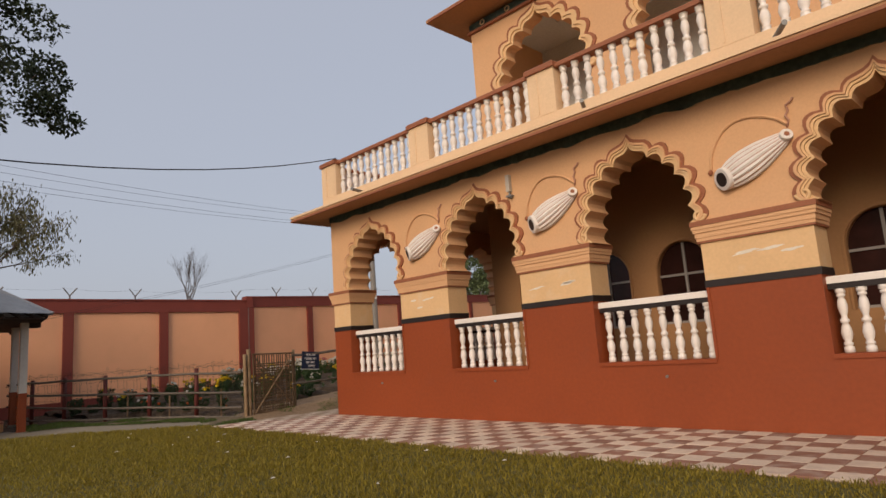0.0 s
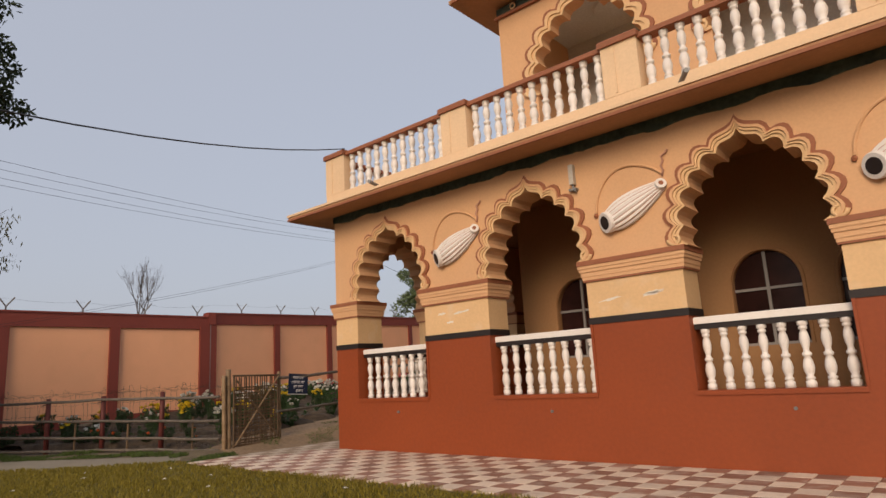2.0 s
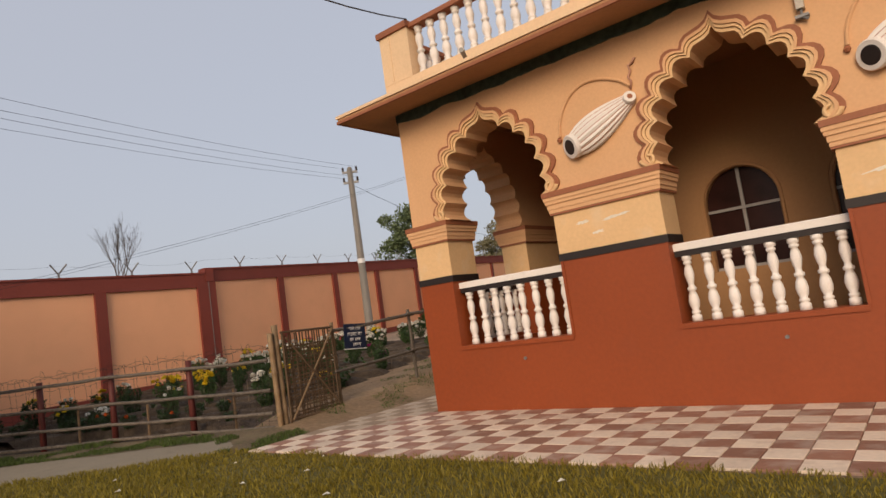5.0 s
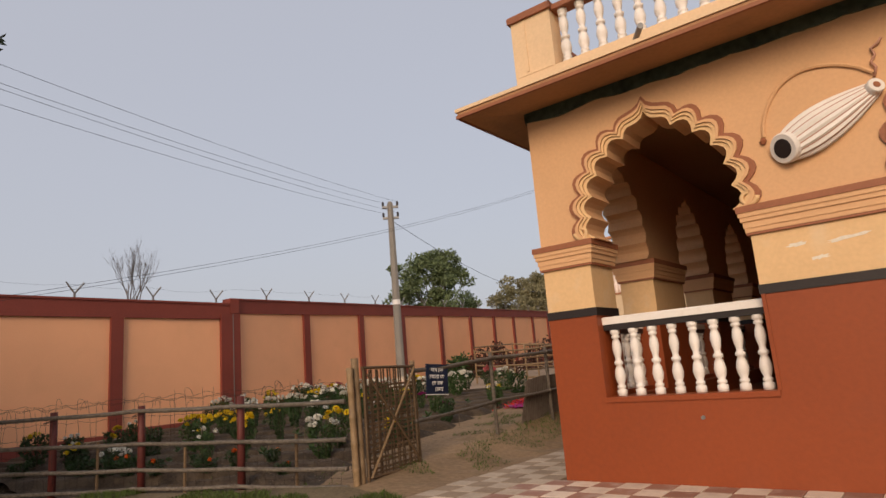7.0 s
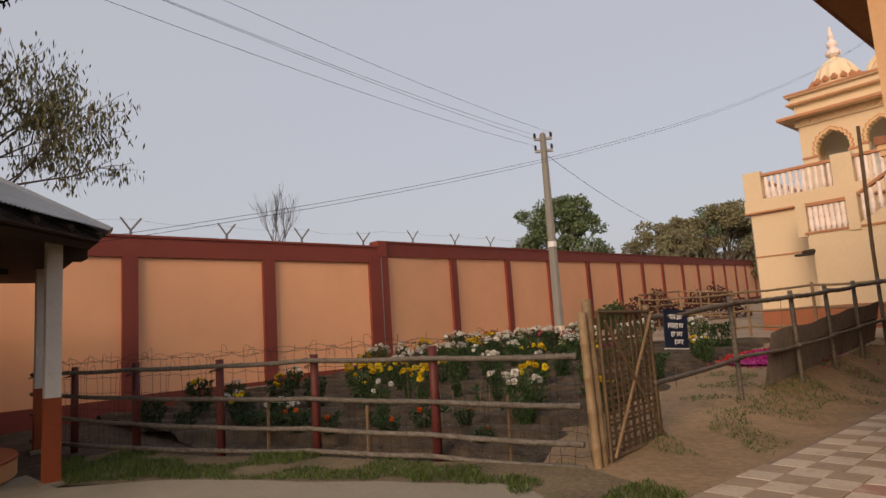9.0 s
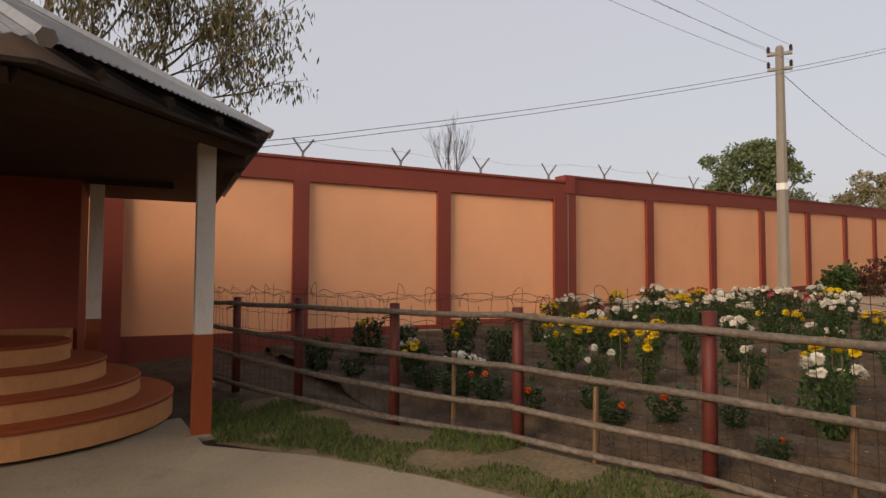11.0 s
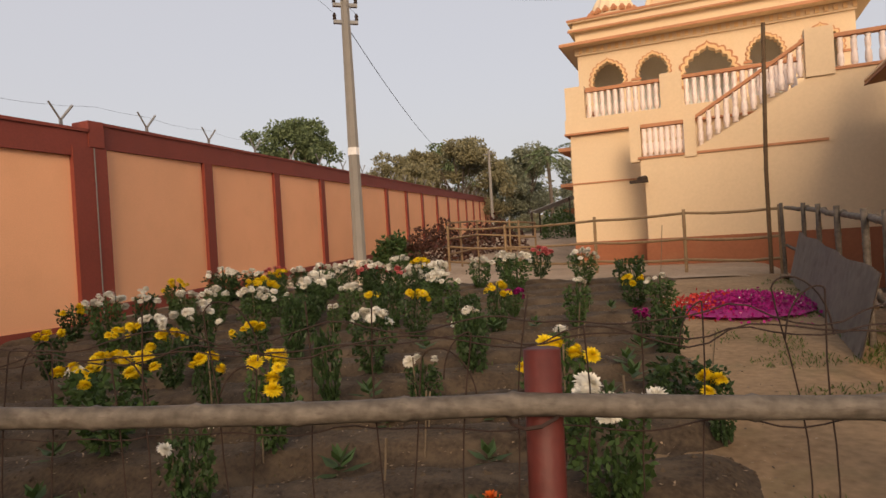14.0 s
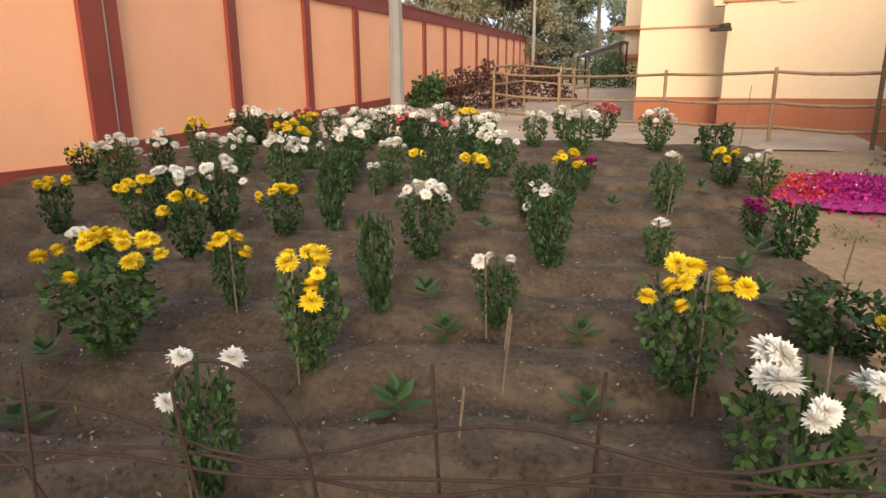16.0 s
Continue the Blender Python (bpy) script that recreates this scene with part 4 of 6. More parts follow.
part("upper_eave", Build().box(VX - 0.65, -9.4, VY - 0.7, 46, 9.95, 10.08).box(VX - 0.1, -9.95, VY - 0.1, 46, 9.6, 9.95), M_YELLOW, far)
part("eave_edge", Build().box(VX - 0.68, -9.38, VY - 0.73, VY - 0.7, 9.93, 10.05).box(VX - 0.68, VX - 0.65, VY - 0.7, 46, 9.93, 10.05), M_YTRIM, far)
for i in range(34):
    x = VX + 0.1 + i * 0.32
    part("dentil", Build().box(x, x + 0.14, VY - 0.18, VY - 0.10, 9.68, 9.88), M_CREAM, far)
for o, x1, z0, z1 in ((0.05, -9.9, 10.08, 10.65), (0.3, -9.7, 10.65, 10.8), (0.15, -9.8, 10.8, 11.05), (0.32, -9.7, 11.05, 11.17)):
    part("cornice", Build().box(VX - o, x1, VY - o, 46, z0, z1), M_YELLOW, far)
part("cornice_line", Build().box(VX - 0.33, -9.68, VY - 0.34, VY - 0.3, 10.64, 10.72).box(VX - 0.35, -9.68, VY - 0.36, VY - 0.32, 11.1, 11.2), M_YTRIM, far)
gab = [(-17.6, 11.15)] + [(-15.33 - 2.27 * math.cos(math.pi * i / 16), 11.15 + 1.15 * math.sin(math.pi * i / 16) ** 1.3) for i in range(1, 16)] + [(-13.06, 11.15)]
part("gable", Build().prism(gab, VY - 0.25, VY + 0.6), M_YELLOW, far, "curved cream gable over the middle arch")
part("gable_moulding", Build().tube([(x, VY - 0.28, z + 0.05) for x, z in gab], 0.11, 6), M_DOME, far)


def dome(cx, cy, z, r, h):
    prof = [(r * 0.98, 0), (r * 1.05, 0.12 * h), (r * 1.0, 0.3 * h), (r * 0.82, 0.55 * h), (r * 0.52, 0.8 * h), (r * 0.2, 0.95 * h), (0.12 * r, h)]
    seg = 28
    b = Build()
    vs, fs = [], []
    for rr, zz in prof:
        for k in range(seg):
            a = 2 * math.pi * k / seg
            q = rr * (1.0 if k % 2 else 0.93)
            vs.append((cx + q * math.cos(a), cy + q * math.sin(a), z + zz))
    for i in range(len(prof) - 1):
        for k in range(seg):
            j = (k + 1) % seg
            fs.append((i * seg + k, i * seg + j, (i + 1) * seg + j, (i + 1) * seg + k))
    d = part("dome", b.add(vs, fs), M_DOME, far, "ribbed pinkish cream dome with finial")
    part("drum", Build().lathe([(r * 1.2, -0.35), (r * 1.2, -0.1), (r * 1.05, 0.02)], cx, cy, z, 24), M_YELLOW, d)
    part("finial", Build().lathe([(0.2 * r, 0), (0.34 * r, 0.12 * r), (0.34 * r, 0.3 * r), (0.15 * r, 0.42 * r), (0.24 * r, 0.6 * r), (0.24 * r, 0.75 * r), (0.1 * r, 0.9 * r), (0.14 * r, 1.1 * r), (0.03 * r, 1.6 * r)], cx, cy, z + h, 12), M_PINKW, d)
    for k in range(18):
        a = 2 * math.pi * k / 18
        part("petal", Build().lathe([(0.13, 0), (0.16, 0.12), (0.05, 0.28)], cx + r * 1.12 * math.cos(a), cy + r * 1.12 * math.sin(a), z - 0.02, 5), M_YTRIM, d)


dome(-19.25, VY + 1.3, 11.5, 0.95, 1.35)
dome(-15.33, VY + 3.0, 11.8, 2.1, 2.6)
dome(-11.4, VY + 1.3, 11.5, 0.95, 1.35)
part("bracket_lamp", Build().tube([(-17.1, AY - 1.3, 2.86), (-17.2, AY - 1.75, 2.80)], 0.07, 8).box(-17.45, -17.0, AY - 1.8, AY - 1.55, 2.72, 2.78), M_DARKWOOD, far)
# a lower house further back with stacked eaves
fh = thing("distant_house", "cream distant house with stacked brown eaves", "building", pose(0, 0, 0))
part("wall", Build().box(-25, -17, 52, 60, 0, 8.0), M_YELLOW, fh)
for z in (3.4, 5.2, 7.8):
    part("eave", Build().box(-25.7, -17, 51.2, 60, z, z + 0.25), M_YTRIM, fh)

# a low tin lean-to at the end of the wall
lean = thing("tin_lean_to", "low lean-to with bluish grey tin roof", "shed", pose(-26.0, 50, ground_z(-26.0, 50)))
part("roof", Build().prism([(-1.5, 1.75), (1.5, 2.65), (1.5, 2.70), (-1.5, 1.80)], -1.2, 1.2), M_TIN, lean, "bluish grey tin sheet")
for x, h in ((-1.35, 1.78), (1.35, 2.6)):
    for y in (-1.1, 1.1):
        part("post", Build().box(x - 0.05, x + 0.05, y - 0.05, y + 0.05, -0.2, h), M_DARKWOOD, lean)

# ---- tin-roofed porch ----
shed = thing("porch_house", "small house porch with tin roof and painted posts", "building", pose(0, 0, 0))


def porch_post(x, y, z0, top, r=0.085):
    p = part("post", Build().box(x - r, x + r, y - r, y + r, 0.92, top), M_PINKP, shed, "square post, white above and red below")
    part("red_foot", Build().box(x - r - 0.004, x + r + 0.004, y - r - 0.004, y + r + 0.004, z0, 0.92), M_RED, p)
    part("post_base", Build().box(x - r - 0.07, x + r + 0.07, y - r - 0.06, y + r + 0.06, z0 - 0.1, z0 + 0.035), M_PATHC, p)


M_PINKP = mat("white_post_paint", (0.60, 0.57, 0.52), 0.6, 0.1, 30, 3.0, 0.12, stain=0.3, stain_col=(0.40, 0.35, 0.30))
for x, y, zt in ((-17.3, 2.38, 2.72), (-19.72, 4.12, 2.84), (-22.7, 4.46, 2.86), (-22.8, 3.05, 2.8), (-17.4, -1.2, 2.72)):
    porch_post(x, y, ground_z(x, y) - 0.02, zt)


def tin_facet(e0, e1, p0, p1):
    """Corrugated tin between an eave and a ridge."""
    e0, e1, p0, p1 = (Vector(v) for v in (e0, e1, p0, p1))
    n = max(4, int((e1 - e0).length / 0.04))
    vs, fs = [], []
    for i in range(n + 1):
        u = i / n
        up = Vector((0, 0, 0.016 if i % 2 else 0.0))
        for w in (0, 0.5, 1.0):
            p = e0.lerp(e1, u).lerp(p0.lerp(p1, u), w) + up
            p.z += -0.03 * math.sin(math.pi * w) + 0.012 * noise.noise((p.x * 1.5, p.y * 1.5, 3))
            vs.append(tuple(p))
            vs.append(tuple(p - Vector((0, 0, 0.008))))
    for i in range(n):
        for w in range(2):
            a, c = i * 6 + w * 2, (i + 1) * 6 + w * 2
            fs += [(a, c, c + 2, a + 2), (a + 1, a + 3, c + 3, c + 1)]
        fs.append((i * 6, i * 6 + 1, (i + 1) * 6 + 1, (i + 1) * 6))
    return part("tin_roof", Build().add(vs, fs), M_TIN, shed, "weathered corrugated tin sheet")


EA, EK, ET, ER = (-17.1, -4, 2.78), (-17.0, 3.0, 2.78), (-19.55, 4.72, 2.96), (-25, 5.0, 2.96)
P1, P2 = (-21.6, 1.0, 5.2), (-21.6, -4, 5.2)
tin_facet(EA, EK, P2, P1)
tin_facet(EK, ET, P1, P1)
tin_facet(ET, ER, P1, (-25, 1.0, 5.2))
part("hip_cap", Build().tube([ET, P1], 0.06, 6), M_TIN, shed)
part("hip_cap", Build().tube([EK, P1], 0.06, 6), M_TIN, shed)
for a, c in ((EA, EK), (EK, ET), (ET, ER)):
    part("eave_beam", Build().tube([Vector(a) + Vector((-0.25, -0.2, -0.14)), Vector(c) + Vector((-0.25, -0.2, -0.14))], 0.075, 4), M_DARKWOOD, shed)
for u in (0.15, 0.4, 0.65, 0.9):
    a = Vector(EK).lerp(Vector(ET), u)
    part("rafter", Build().tube([a + Vector((0, 0, -0.09)), Vector(P1) + Vector((0, 0, -0.12))], 0.045, 4), M_DARKWOOD, shed)
# Dark sheet added below the tin to give the black shade there.
lid = [(-17.2, -4), (-17.12, 2.95), (-19.6, 4.6), (-25, 4.85), (-25, -4)]
zl = [2.66, 2.66, 2.82, 2.82, 2.82]
part("porch_shade_sheet", Build().add([(x, y, z) for (x, y), z in zip(lid, zl)] + [(x, y, z + 0.03) for (x, y), z in zip(lid, zl)], [(0, 1, 2), (0, 2, 4), (2, 3, 4), (5, 7, 6), (5, 9, 7), (7, 9, 8)] + [(k, (k + 1) % 5, 5 + (k + 1) % 5, 5 + k) for k in range(5)]), M_DARKWOOD, shed, "dark sheet under the tin, standing in for porch shade")
part("gusset", Build().box(-20.1, -19.75, 4.2, 4.5, 2.62, 2.8), M_DARKWOOD, shed)
part("lintel", Build().box(-22.9, -22.7, 2.9, 4.0, 2.74, 2.82), M_DARKWOOD, shed)
part("room_wall", Build().box(-25, -23.0, -4, 2.85, 0, 2.82), M_MAROON, shed, "dark maroon room wall under the porch")
part("doorway", Build().box(-23.0, -22.985, 0.2, 1.2, 0.8, 2.6), M_BLACK, shed)
CX, CY = -21.1, 2.1
for i, r in enumerate((1.85, 1.5, 1.15, 0.8)):
    z0, z1 = i * 0.2, (i + 1) * 0.2
    part("step", Build().lathe([(r, z0 - 0.05 if i == 0 else z0), (r, z1 - 0.035)], CX, CY, 0, 40), M_STEP, shed, "curved peach painted step")
    part("tread", Build().lathe([(r + 0.012, z1 - 0.035), (r + 0.012, z1 - 0.012), (r, z1)], CX, CY, 0, 40), M_RED, shed)
part("porch_floor", Build().box(-23.0, -21.2, -4, 2.8, 0.0, 0.79), M_STEP, shed)
part("wall_base", Build().box(-17.35, -17.1, -4.0, 1.2, -0.05, 0.55), M_RED, shed)

# ---- bamboo fences ----


def bamboo(pts, r, node=0.34):
    """A bamboo pole along pts with its swollen joints."""
    pts = [Vector(p) for p in pts]
    out, rs = [], []
    for a, c in zip(pts, pts[1:]):
        n = max(1, int(round((c - a).length / node)))
        for i in range(n):
            for u, k in ((0.0, 1.0), (0.06, 1.16), (0.12, 1.0), (0.55, 0.96)):
                p = a.lerp(c, (i + u) / n)
                out.append(p)
                rs.append(r * k)
    out.append(pts[-1])
    rs.append(r)
    return Build().tube(out, rs, 10)


def sagging(a, c, sag, n=5, wob=0.012):
    a, c = Vector(a), Vector(c)
    res = []
    for i in range(n + 1):
        u = i / n
        p = a.lerp(c, u)
        p.z -= 4 * sag * u * (1 - u)
        p += Vector((random.uniform(-wob, wob), random.uniform(-wob, wob), random.uniform(-wob, wob)))
        res.append(p)
    return res


fence = thing("garden_fence", "weathered bamboo rail fence with maroon posts and rusty wire", "fence", pose(0, 0, 0))
FP = [(-14.52, 7.68), (-16.26, 7.22), (-17.88, 6.65), (-19.03, 5.90), (-20.5, 5.28), (-21.87, 4.78), (-23.2, 4.5)]
for i, (x, y) in enumerate(FP[1:]):
    h = 1.21 + random.uniform(-0.02, 0.05)
    lean = random.uniform(-0.03, 0.03)
    part("post", Build().tube([(x, y, -0.1), (x + lean * 0.5, y, h * 0.55), (x + lean, y, h)], [0.056, 0.053, 0.051], 14), M_POSTRED, fence, "maroon painted wooden post", smooth=True)
for (x, y), h in (((-18.5, 6.25), 0.75), ((-17.1, 6.82), 0.6), ((-15.4, 7.42), 0.7)):
    part("short_stake", Build().tube([(x, y + 0.05, -0.1), (x + 0.02, y + 0.05, h)], 0.022, 6), M_WICKER, fence)
TOPRAIL = (0.01, 0.03, 0.065, 0.07, 0.06, 0.05, 0.04)
SLOPE = (0.0, 0.035, 0.04, 0.006)
for k, z in enumerate((1.08, 0.61, 0.25, 0.045)):
    off = -0.085
    pts = [Vector((x - 0.03, y + off, z + (TOPRAIL[i] if k == 0 else SLOPE[k] * i) + random.uniform(-0.012, 0.012))) for i, (x, y) in enumerate(FP)]
    mid = []
    for a, c in zip(pts, pts[1:]):
        mid += sagging(a, c, 0.012, 3, 0.003)[:-1]
    mid.append(pts[-1])
    half = len(mid) // 2 + 1
    part("rail", bamboo(mid[:half + 1], 0.031 if k == 0 else 0.030), M_BAMBOO, fence, "grey-brown bamboo rail", smooth=True)
    part("rail", bamboo(mid[half - 1:], 0.031), M_BAMBOO, fence, smooth=True)


def rounded(pts):
    """Cuts the corners of a polyline, so that a wire bends softly."""
    for _ in range(1):
        out = [pts[0]]
        for a, c in zip(pts, pts[1:]):
            out += [a.lerp(c, 0.25), a.lerp(c, 0.75)]
        pts = out + [pts[-1]]
    return pts


def wire_net(line_pts, z_base, z_top, step, rows, name, parent):
    """Rusty square net hung on a fence, bent and curling at its top."""
    b = Build()
    pts = [Vector((x, y, 0)) for x, y in line_pts]
    total = sum((c - a).length for a, c in zip(pts, pts[1:]))

    def at(s):
        for a, c in zip(pts, pts[1:]):
            L = (c - a).length
            if s <= L:
                d = (c - a).normalized()
                return a + d * s, d
            s -= L
        return pts[-1], (pts[-1] - pts[-2]).normalized()
    n = int(total / step)
    for i in range(n + 1):
        p, d = at(min(total, i * step))
        side = Vector((-d.y, d.x, 0))
        top = z_top + random.uniform(-0.16, 0.05)
        bow = random.uniform(-0.09, 0.09)
        q = []
        for j in range(7):
            u = j / 6
            q.append(p + d * (bow * math.sin(3 * u) + random.uniform(-0.014, 0.014)) + side * (0.03 * math.sin(2.2 * u + i)) + Vector((0, 0, z_base + (top - z_base) * u)))
        if random.random() < 0.6:
            r = random.uniform(0.03, 0.08)
            for j in range(1, 7):
                a = math.pi * j / 6
                q.append(q[6] + d * (r * (1 - math.cos(a))) * (1 if i % 2 else -1) + Vector((0, 0, r * 1.2 * math.sin(a) - 0.02 * j)))
        b.tube(rounded(q), 0.0023, 5)
    for k in range(rows):
        z = z_base + (z_top - 0.09 - z_base) * (k + 0.3) / (rows - 0.7)
        q = []
        m = int(total / (step * 0.7))
        for i in range(m + 1):
            p, d = at(min(total, i * total / m))
            q.append(p + Vector((-d.y, d.x, 0)) * random.uniform(-0.02, 0.02) + Vector((0, 0, z + random.uniform(-0.022, 0.022))))
        b.tube(rounded(q), 0.0024, 5)
        if k == rows - 1:
            for dz in (0.0, 0.045):
                q2 = [p + Vector((0, 0, dz + 0.025 * math.sin(i * 1.3 + dz * 90))) for i, p in enumerate(q)]
                b.tube(rounded(q2), 0.0024, 5)
    return tagged(part(name, b, M_RUST, parent, "rusty wire net", smooth=True), kind="stuff")


wire_net([(x, y - 0.03) for x, y in FP], 0.06, 1.37, 0.15, 6, "wire_net", fence)
ties = Build()
for x, y in FP[1:]:
    ring = [(x + 0.075 * math.cos(t), y + 0.0 + 0.11 * math.sin(t) - 0.03, 1.10 + 0.03 * math.sin(t)) for t in [2 * math.pi * k / 12 for k in range(13)]]
    ties.tube(ring, 0.006, 4)
tagged(part("wire_tie", ties, M_RUST, fence), kind="stuff")

# gate
gate = thing("garden_gate", "closed brown woven bamboo gate with crossed braces", "gate", pose(-14.45, 7.66, 0, 0, 0, 7.0) @ pose(14.61, -7.72, 0))
GX, GY0, GY1 = -14.60, 7.84, 9.12
for y, r, h in ((7.72, 0.045, 1.50), (7.83, 0.05, 1.62), (9.16, 0.035, 1.55)):
    part("gate_post", bamboo([(GX - 0.02, y, -0.1), (GX - 0.03 + random.uniform(-0.02, 0.02), y - 0.01, h)], r), M_BAMBOO2, gate, "tan bamboo gate post", smooth=True)
for z in (0.08, 1.47):
    part("frame_rail", Build().tube([(GX + 0.02, GY0 + 0.04, z + 0.02), (GX + 0.02, GY1 - 0.02, z)], 0.022, 6), M_WICKER, gate)
for y in (GY0 + 0.07, GY1 - 0.05):
    part("frame_stile", Build().tube([(GX + 0.02, y, 0.04), (GX + 0.02, y, 1.5)], 0.022, 6), M_WICKER, gate)
part("brace", Build().tube([(GX + 0.06, GY0 + 0.08, 0.10), (GX + 0.06, GY1 - 0.06, 1.46)], 0.016, 6), M_BAMBOO2, gate, "slanting bamboo brace")
part("brace", Build().tube([(GX + 0.08, GY0 + 0.08, 1.40), (GX + 0.08, GY1 - 0.06, 0.12)], 0.016, 6), M_WICKER, gate)
for i in range(16):
    y = GY0 + 0.13 + i * 0.068
    part("slat", Build().box(GX - 0.004, GX + 0.004, y - 0.013, y + 0.013, 0.06 + random.uniform(0, 0.03), 1.46).moved(Matrix.Translation((0.014 * (i % 2), random.uniform(-0.012, 0.012), 0))), M_WICKER, gate)
for i in range(19):
    z = 0.14 + i * 0.062 + random.uniform(-0.012, 0.012)
    part("weave", Build().box(GX + 0.004, GX + 0.012, GY0 + 0.06, GY1 - 0.04, z - 0.014, z + 0.014), M_WICKER, gate)

# fence along the path, and the far fence
path_fence = thing("path_fence", "thin bamboo post and rail fence along the path", "fence", pose(0, 0, 0))
PF = [(-14.64, 9.08), (-14.6, 11.1), (-14.42, 12.74), (-14.42, 14.21), (-14.42, 15.66), (-14.42, 17.19), (-14.55, 18.9)]
for x, y in PF[1:]:
    g = ground_z(x, y)
    part("post", bamboo([(x, y, g - 0.1), (x + random.uniform(-0.03, 0.03), y, g + 1.36)], 0.034), M_BAMBOO, path_fence, smooth=True)
for z, r in ((1.27, 0.034), (0.55, 0.028)):
    for a, c in zip(PF, PF[1:]):
        part("rail", bamboo(sagging((a[0] + 0.05, a[1] - 0.1, ground_z(*a) + z), (c[0] + 0.05, c[1] + 0.1, ground_z(*c) + z), 0.02, 3), r), M_BAMBOO, path_fence, smooth=True)
part("tall_pole", bamboo([(-14.8, 18.72, 0.3), (-14.8, 18.72, 2.6), (-14.72, 18.7, 5.3)], 0.038), M_WICKER, path_fence, "tall dark bamboo pole")

far_fence = thing("yard_fence", "pale bamboo rail fence before the far temple", "fence", pose(0, 0, 0))
YF = [(-14.6, 18.95), (-16.3, 19.3), (-18.25, 20.2), (-20.75, 21.3), (-22.7, 22.1)]
for x, y in YF:
    g = ground_z(x, y)
    part("post", bamboo([(x, y, g - 0.1), (x, y, g + 1.32)], 0.035), M_BAMBOO2, far_fence, smooth=True)
for z in (1.24, 0.72, 0.3):
    for a, c in zip(YF, YF[1:]):
        part("rail", bamboo(sagging((*a, ground_z(*a) + z), (*c, ground_z(*c) + z), 0.03, 3), 0.03), M_BAMBOO2, far_fence, smooth=True)
YG = [(-22.7, 22.1), (-23.0, 25.4), (-21.1, 25.7), (-20.75, 22.6)]
pen = thing("bamboo_pen", "low pale bamboo pen in the yard", "fence", pose(0, 0, 0))
for x, y in YG[1:] + [(-21.9, 25.5), (-22.9, 23.6)]:
    g = ground_z(x, y)
    part("post", bamboo([(x, y, g - 0.1), (x, y, g + 1.45)], 0.032), M_BAMBOO2, pen, smooth=True)
for z in (1.4, 0.95, 0.5):
    for a, c in zip(YG, YG[1:]):
        part("rail", bamboo([(*a, ground_z(*a) + z), (*c, ground_z(*c) + z)], 0.028), M_BAMBOO2, pen, smooth=True)

# dark sheet leaning on the path fence
sheet = thing("corrugated_sheet", "dull grey corrugated sheet leaning on the fence", "metal sheet", pose(-14.68, 12.0, 0))
vs, fs = [], []
for i in range(118):
    y = i * 0.045
    g = ground_z(-14.8, 12.0 + y)
    o = 0.018 if i % 2 else 0.0
    vs += [(0.02 + o, y, g - 0.02), (0.20 + o, y, g + 0.74 + 0.05 * noise.noise((y, 0, 0)))]
for i in range(117):
    fs.append((2 * i, 2 * i + 2, 2 * i + 3, 2 * i + 1))
M_SHEET = mat("dull_grey_sheet", (0.16, 0.132, 0.112), 0.7, 0.25, 10, 2.0, 0.15, stain=0.5, stain_col=(0.06, 0.04, 0.03))
part("panel", Build().add(vs, fs).add([(x - 0.006, y, z) for x, y, z in vs], [tuple(reversed(f)) for f in fs]), M_SHEET, sheet)
part("edge_batten", Build().tube([(0.16, 0, ground_z(-14.8, 12.0) + 0.45), (0.16, 5.2, ground_z(-14.8, 17.2) + 0.45)], 0.02, 5), M_WICKER, sheet)

# sign board: its script cannot be read, so it is drawn as bars
sign = thing("sign_board", "small dark blue sign board with white writing on the fence", "sign", pose(-14.56, 9.53, 1.25, 0, 0, 0) @ Matrix.Scale(0.9, 4))
part("board", Build().box(-0.008, 0.008, -0.29, 0.29, -0.25, 0.25).moved(Matrix.Rotation(radians(-4), 4, "X")), M_BLUE, sign)
part("board_rim", Build().box(-0.010, 0.0085, -0.30, 0.30, -0.26, -0.245).moved(Matrix.Rotation(radians(-4), 4, "X")), M_LETTER, sign)
rows = [(0.15, [(-0.16, 0.0), (0.03, 0.17)]), (0.04, [(-0.2, 0.05), (0.08, 0.19)]), (-0.07, [(-0.14, -0.03), (0.0, 0.15)]), (-0.17, [(-0.06, 0.16)])]
for z, words in rows:
    for a, c in words:
        y = a
        part("writing", Build().box(0.008, 0.012, a, c, z + 0.022, z + 0.034).moved(Matrix.Rotation(radians(-4), 4, "X")), M_LETTER, sign)
        while y < c - 0.02:
            w = random.uniform(0.012, 0.03)
            part("writing", Build().box(0.008, 0.012, y, y + w * 0.55, z - random.uniform(0.01, 0.035), z + 0.022).moved(Matrix.Rotation(radians(-4), 4, "X")), M_LETTER, sign)
            y += w + 0.014

# ---- lines overhead ----
line("service_cable", (-11.45, 8.42, 5.72), (-4.6, -13.0, 5.72), 2.0, 0.010, "black service cable hung from the roof parapet")
for dx, z in ((-0.25, 7.77), (0.2, 7.77), (-0.2, 7.35), (0.2, 7.35)):
    line("power_line", (-23.78 + dx, 18.98 + dx, z), (-11.4 + dx * 2, -25, z + 0.4), 1.25, 0.0045, "thin grey overhead power line")
for dz in (0.0, 0.06):
    line("house_cable", (-19.65, 4.1, 2.72 + dz), (-17.6, 34, 12.6 + dz), 1.0, 0.0034, "thin cable from the porch to the far temple")
line("far_line", (-23.78, 19.05, 7.05), (-34.66, 62, 9.9), 2.4, 0.010, "overhead line towards a distant pole")
fp = thing("distant_pole", "slim distant concrete electric pole", "pole", pose(-34.66, 62, 0))
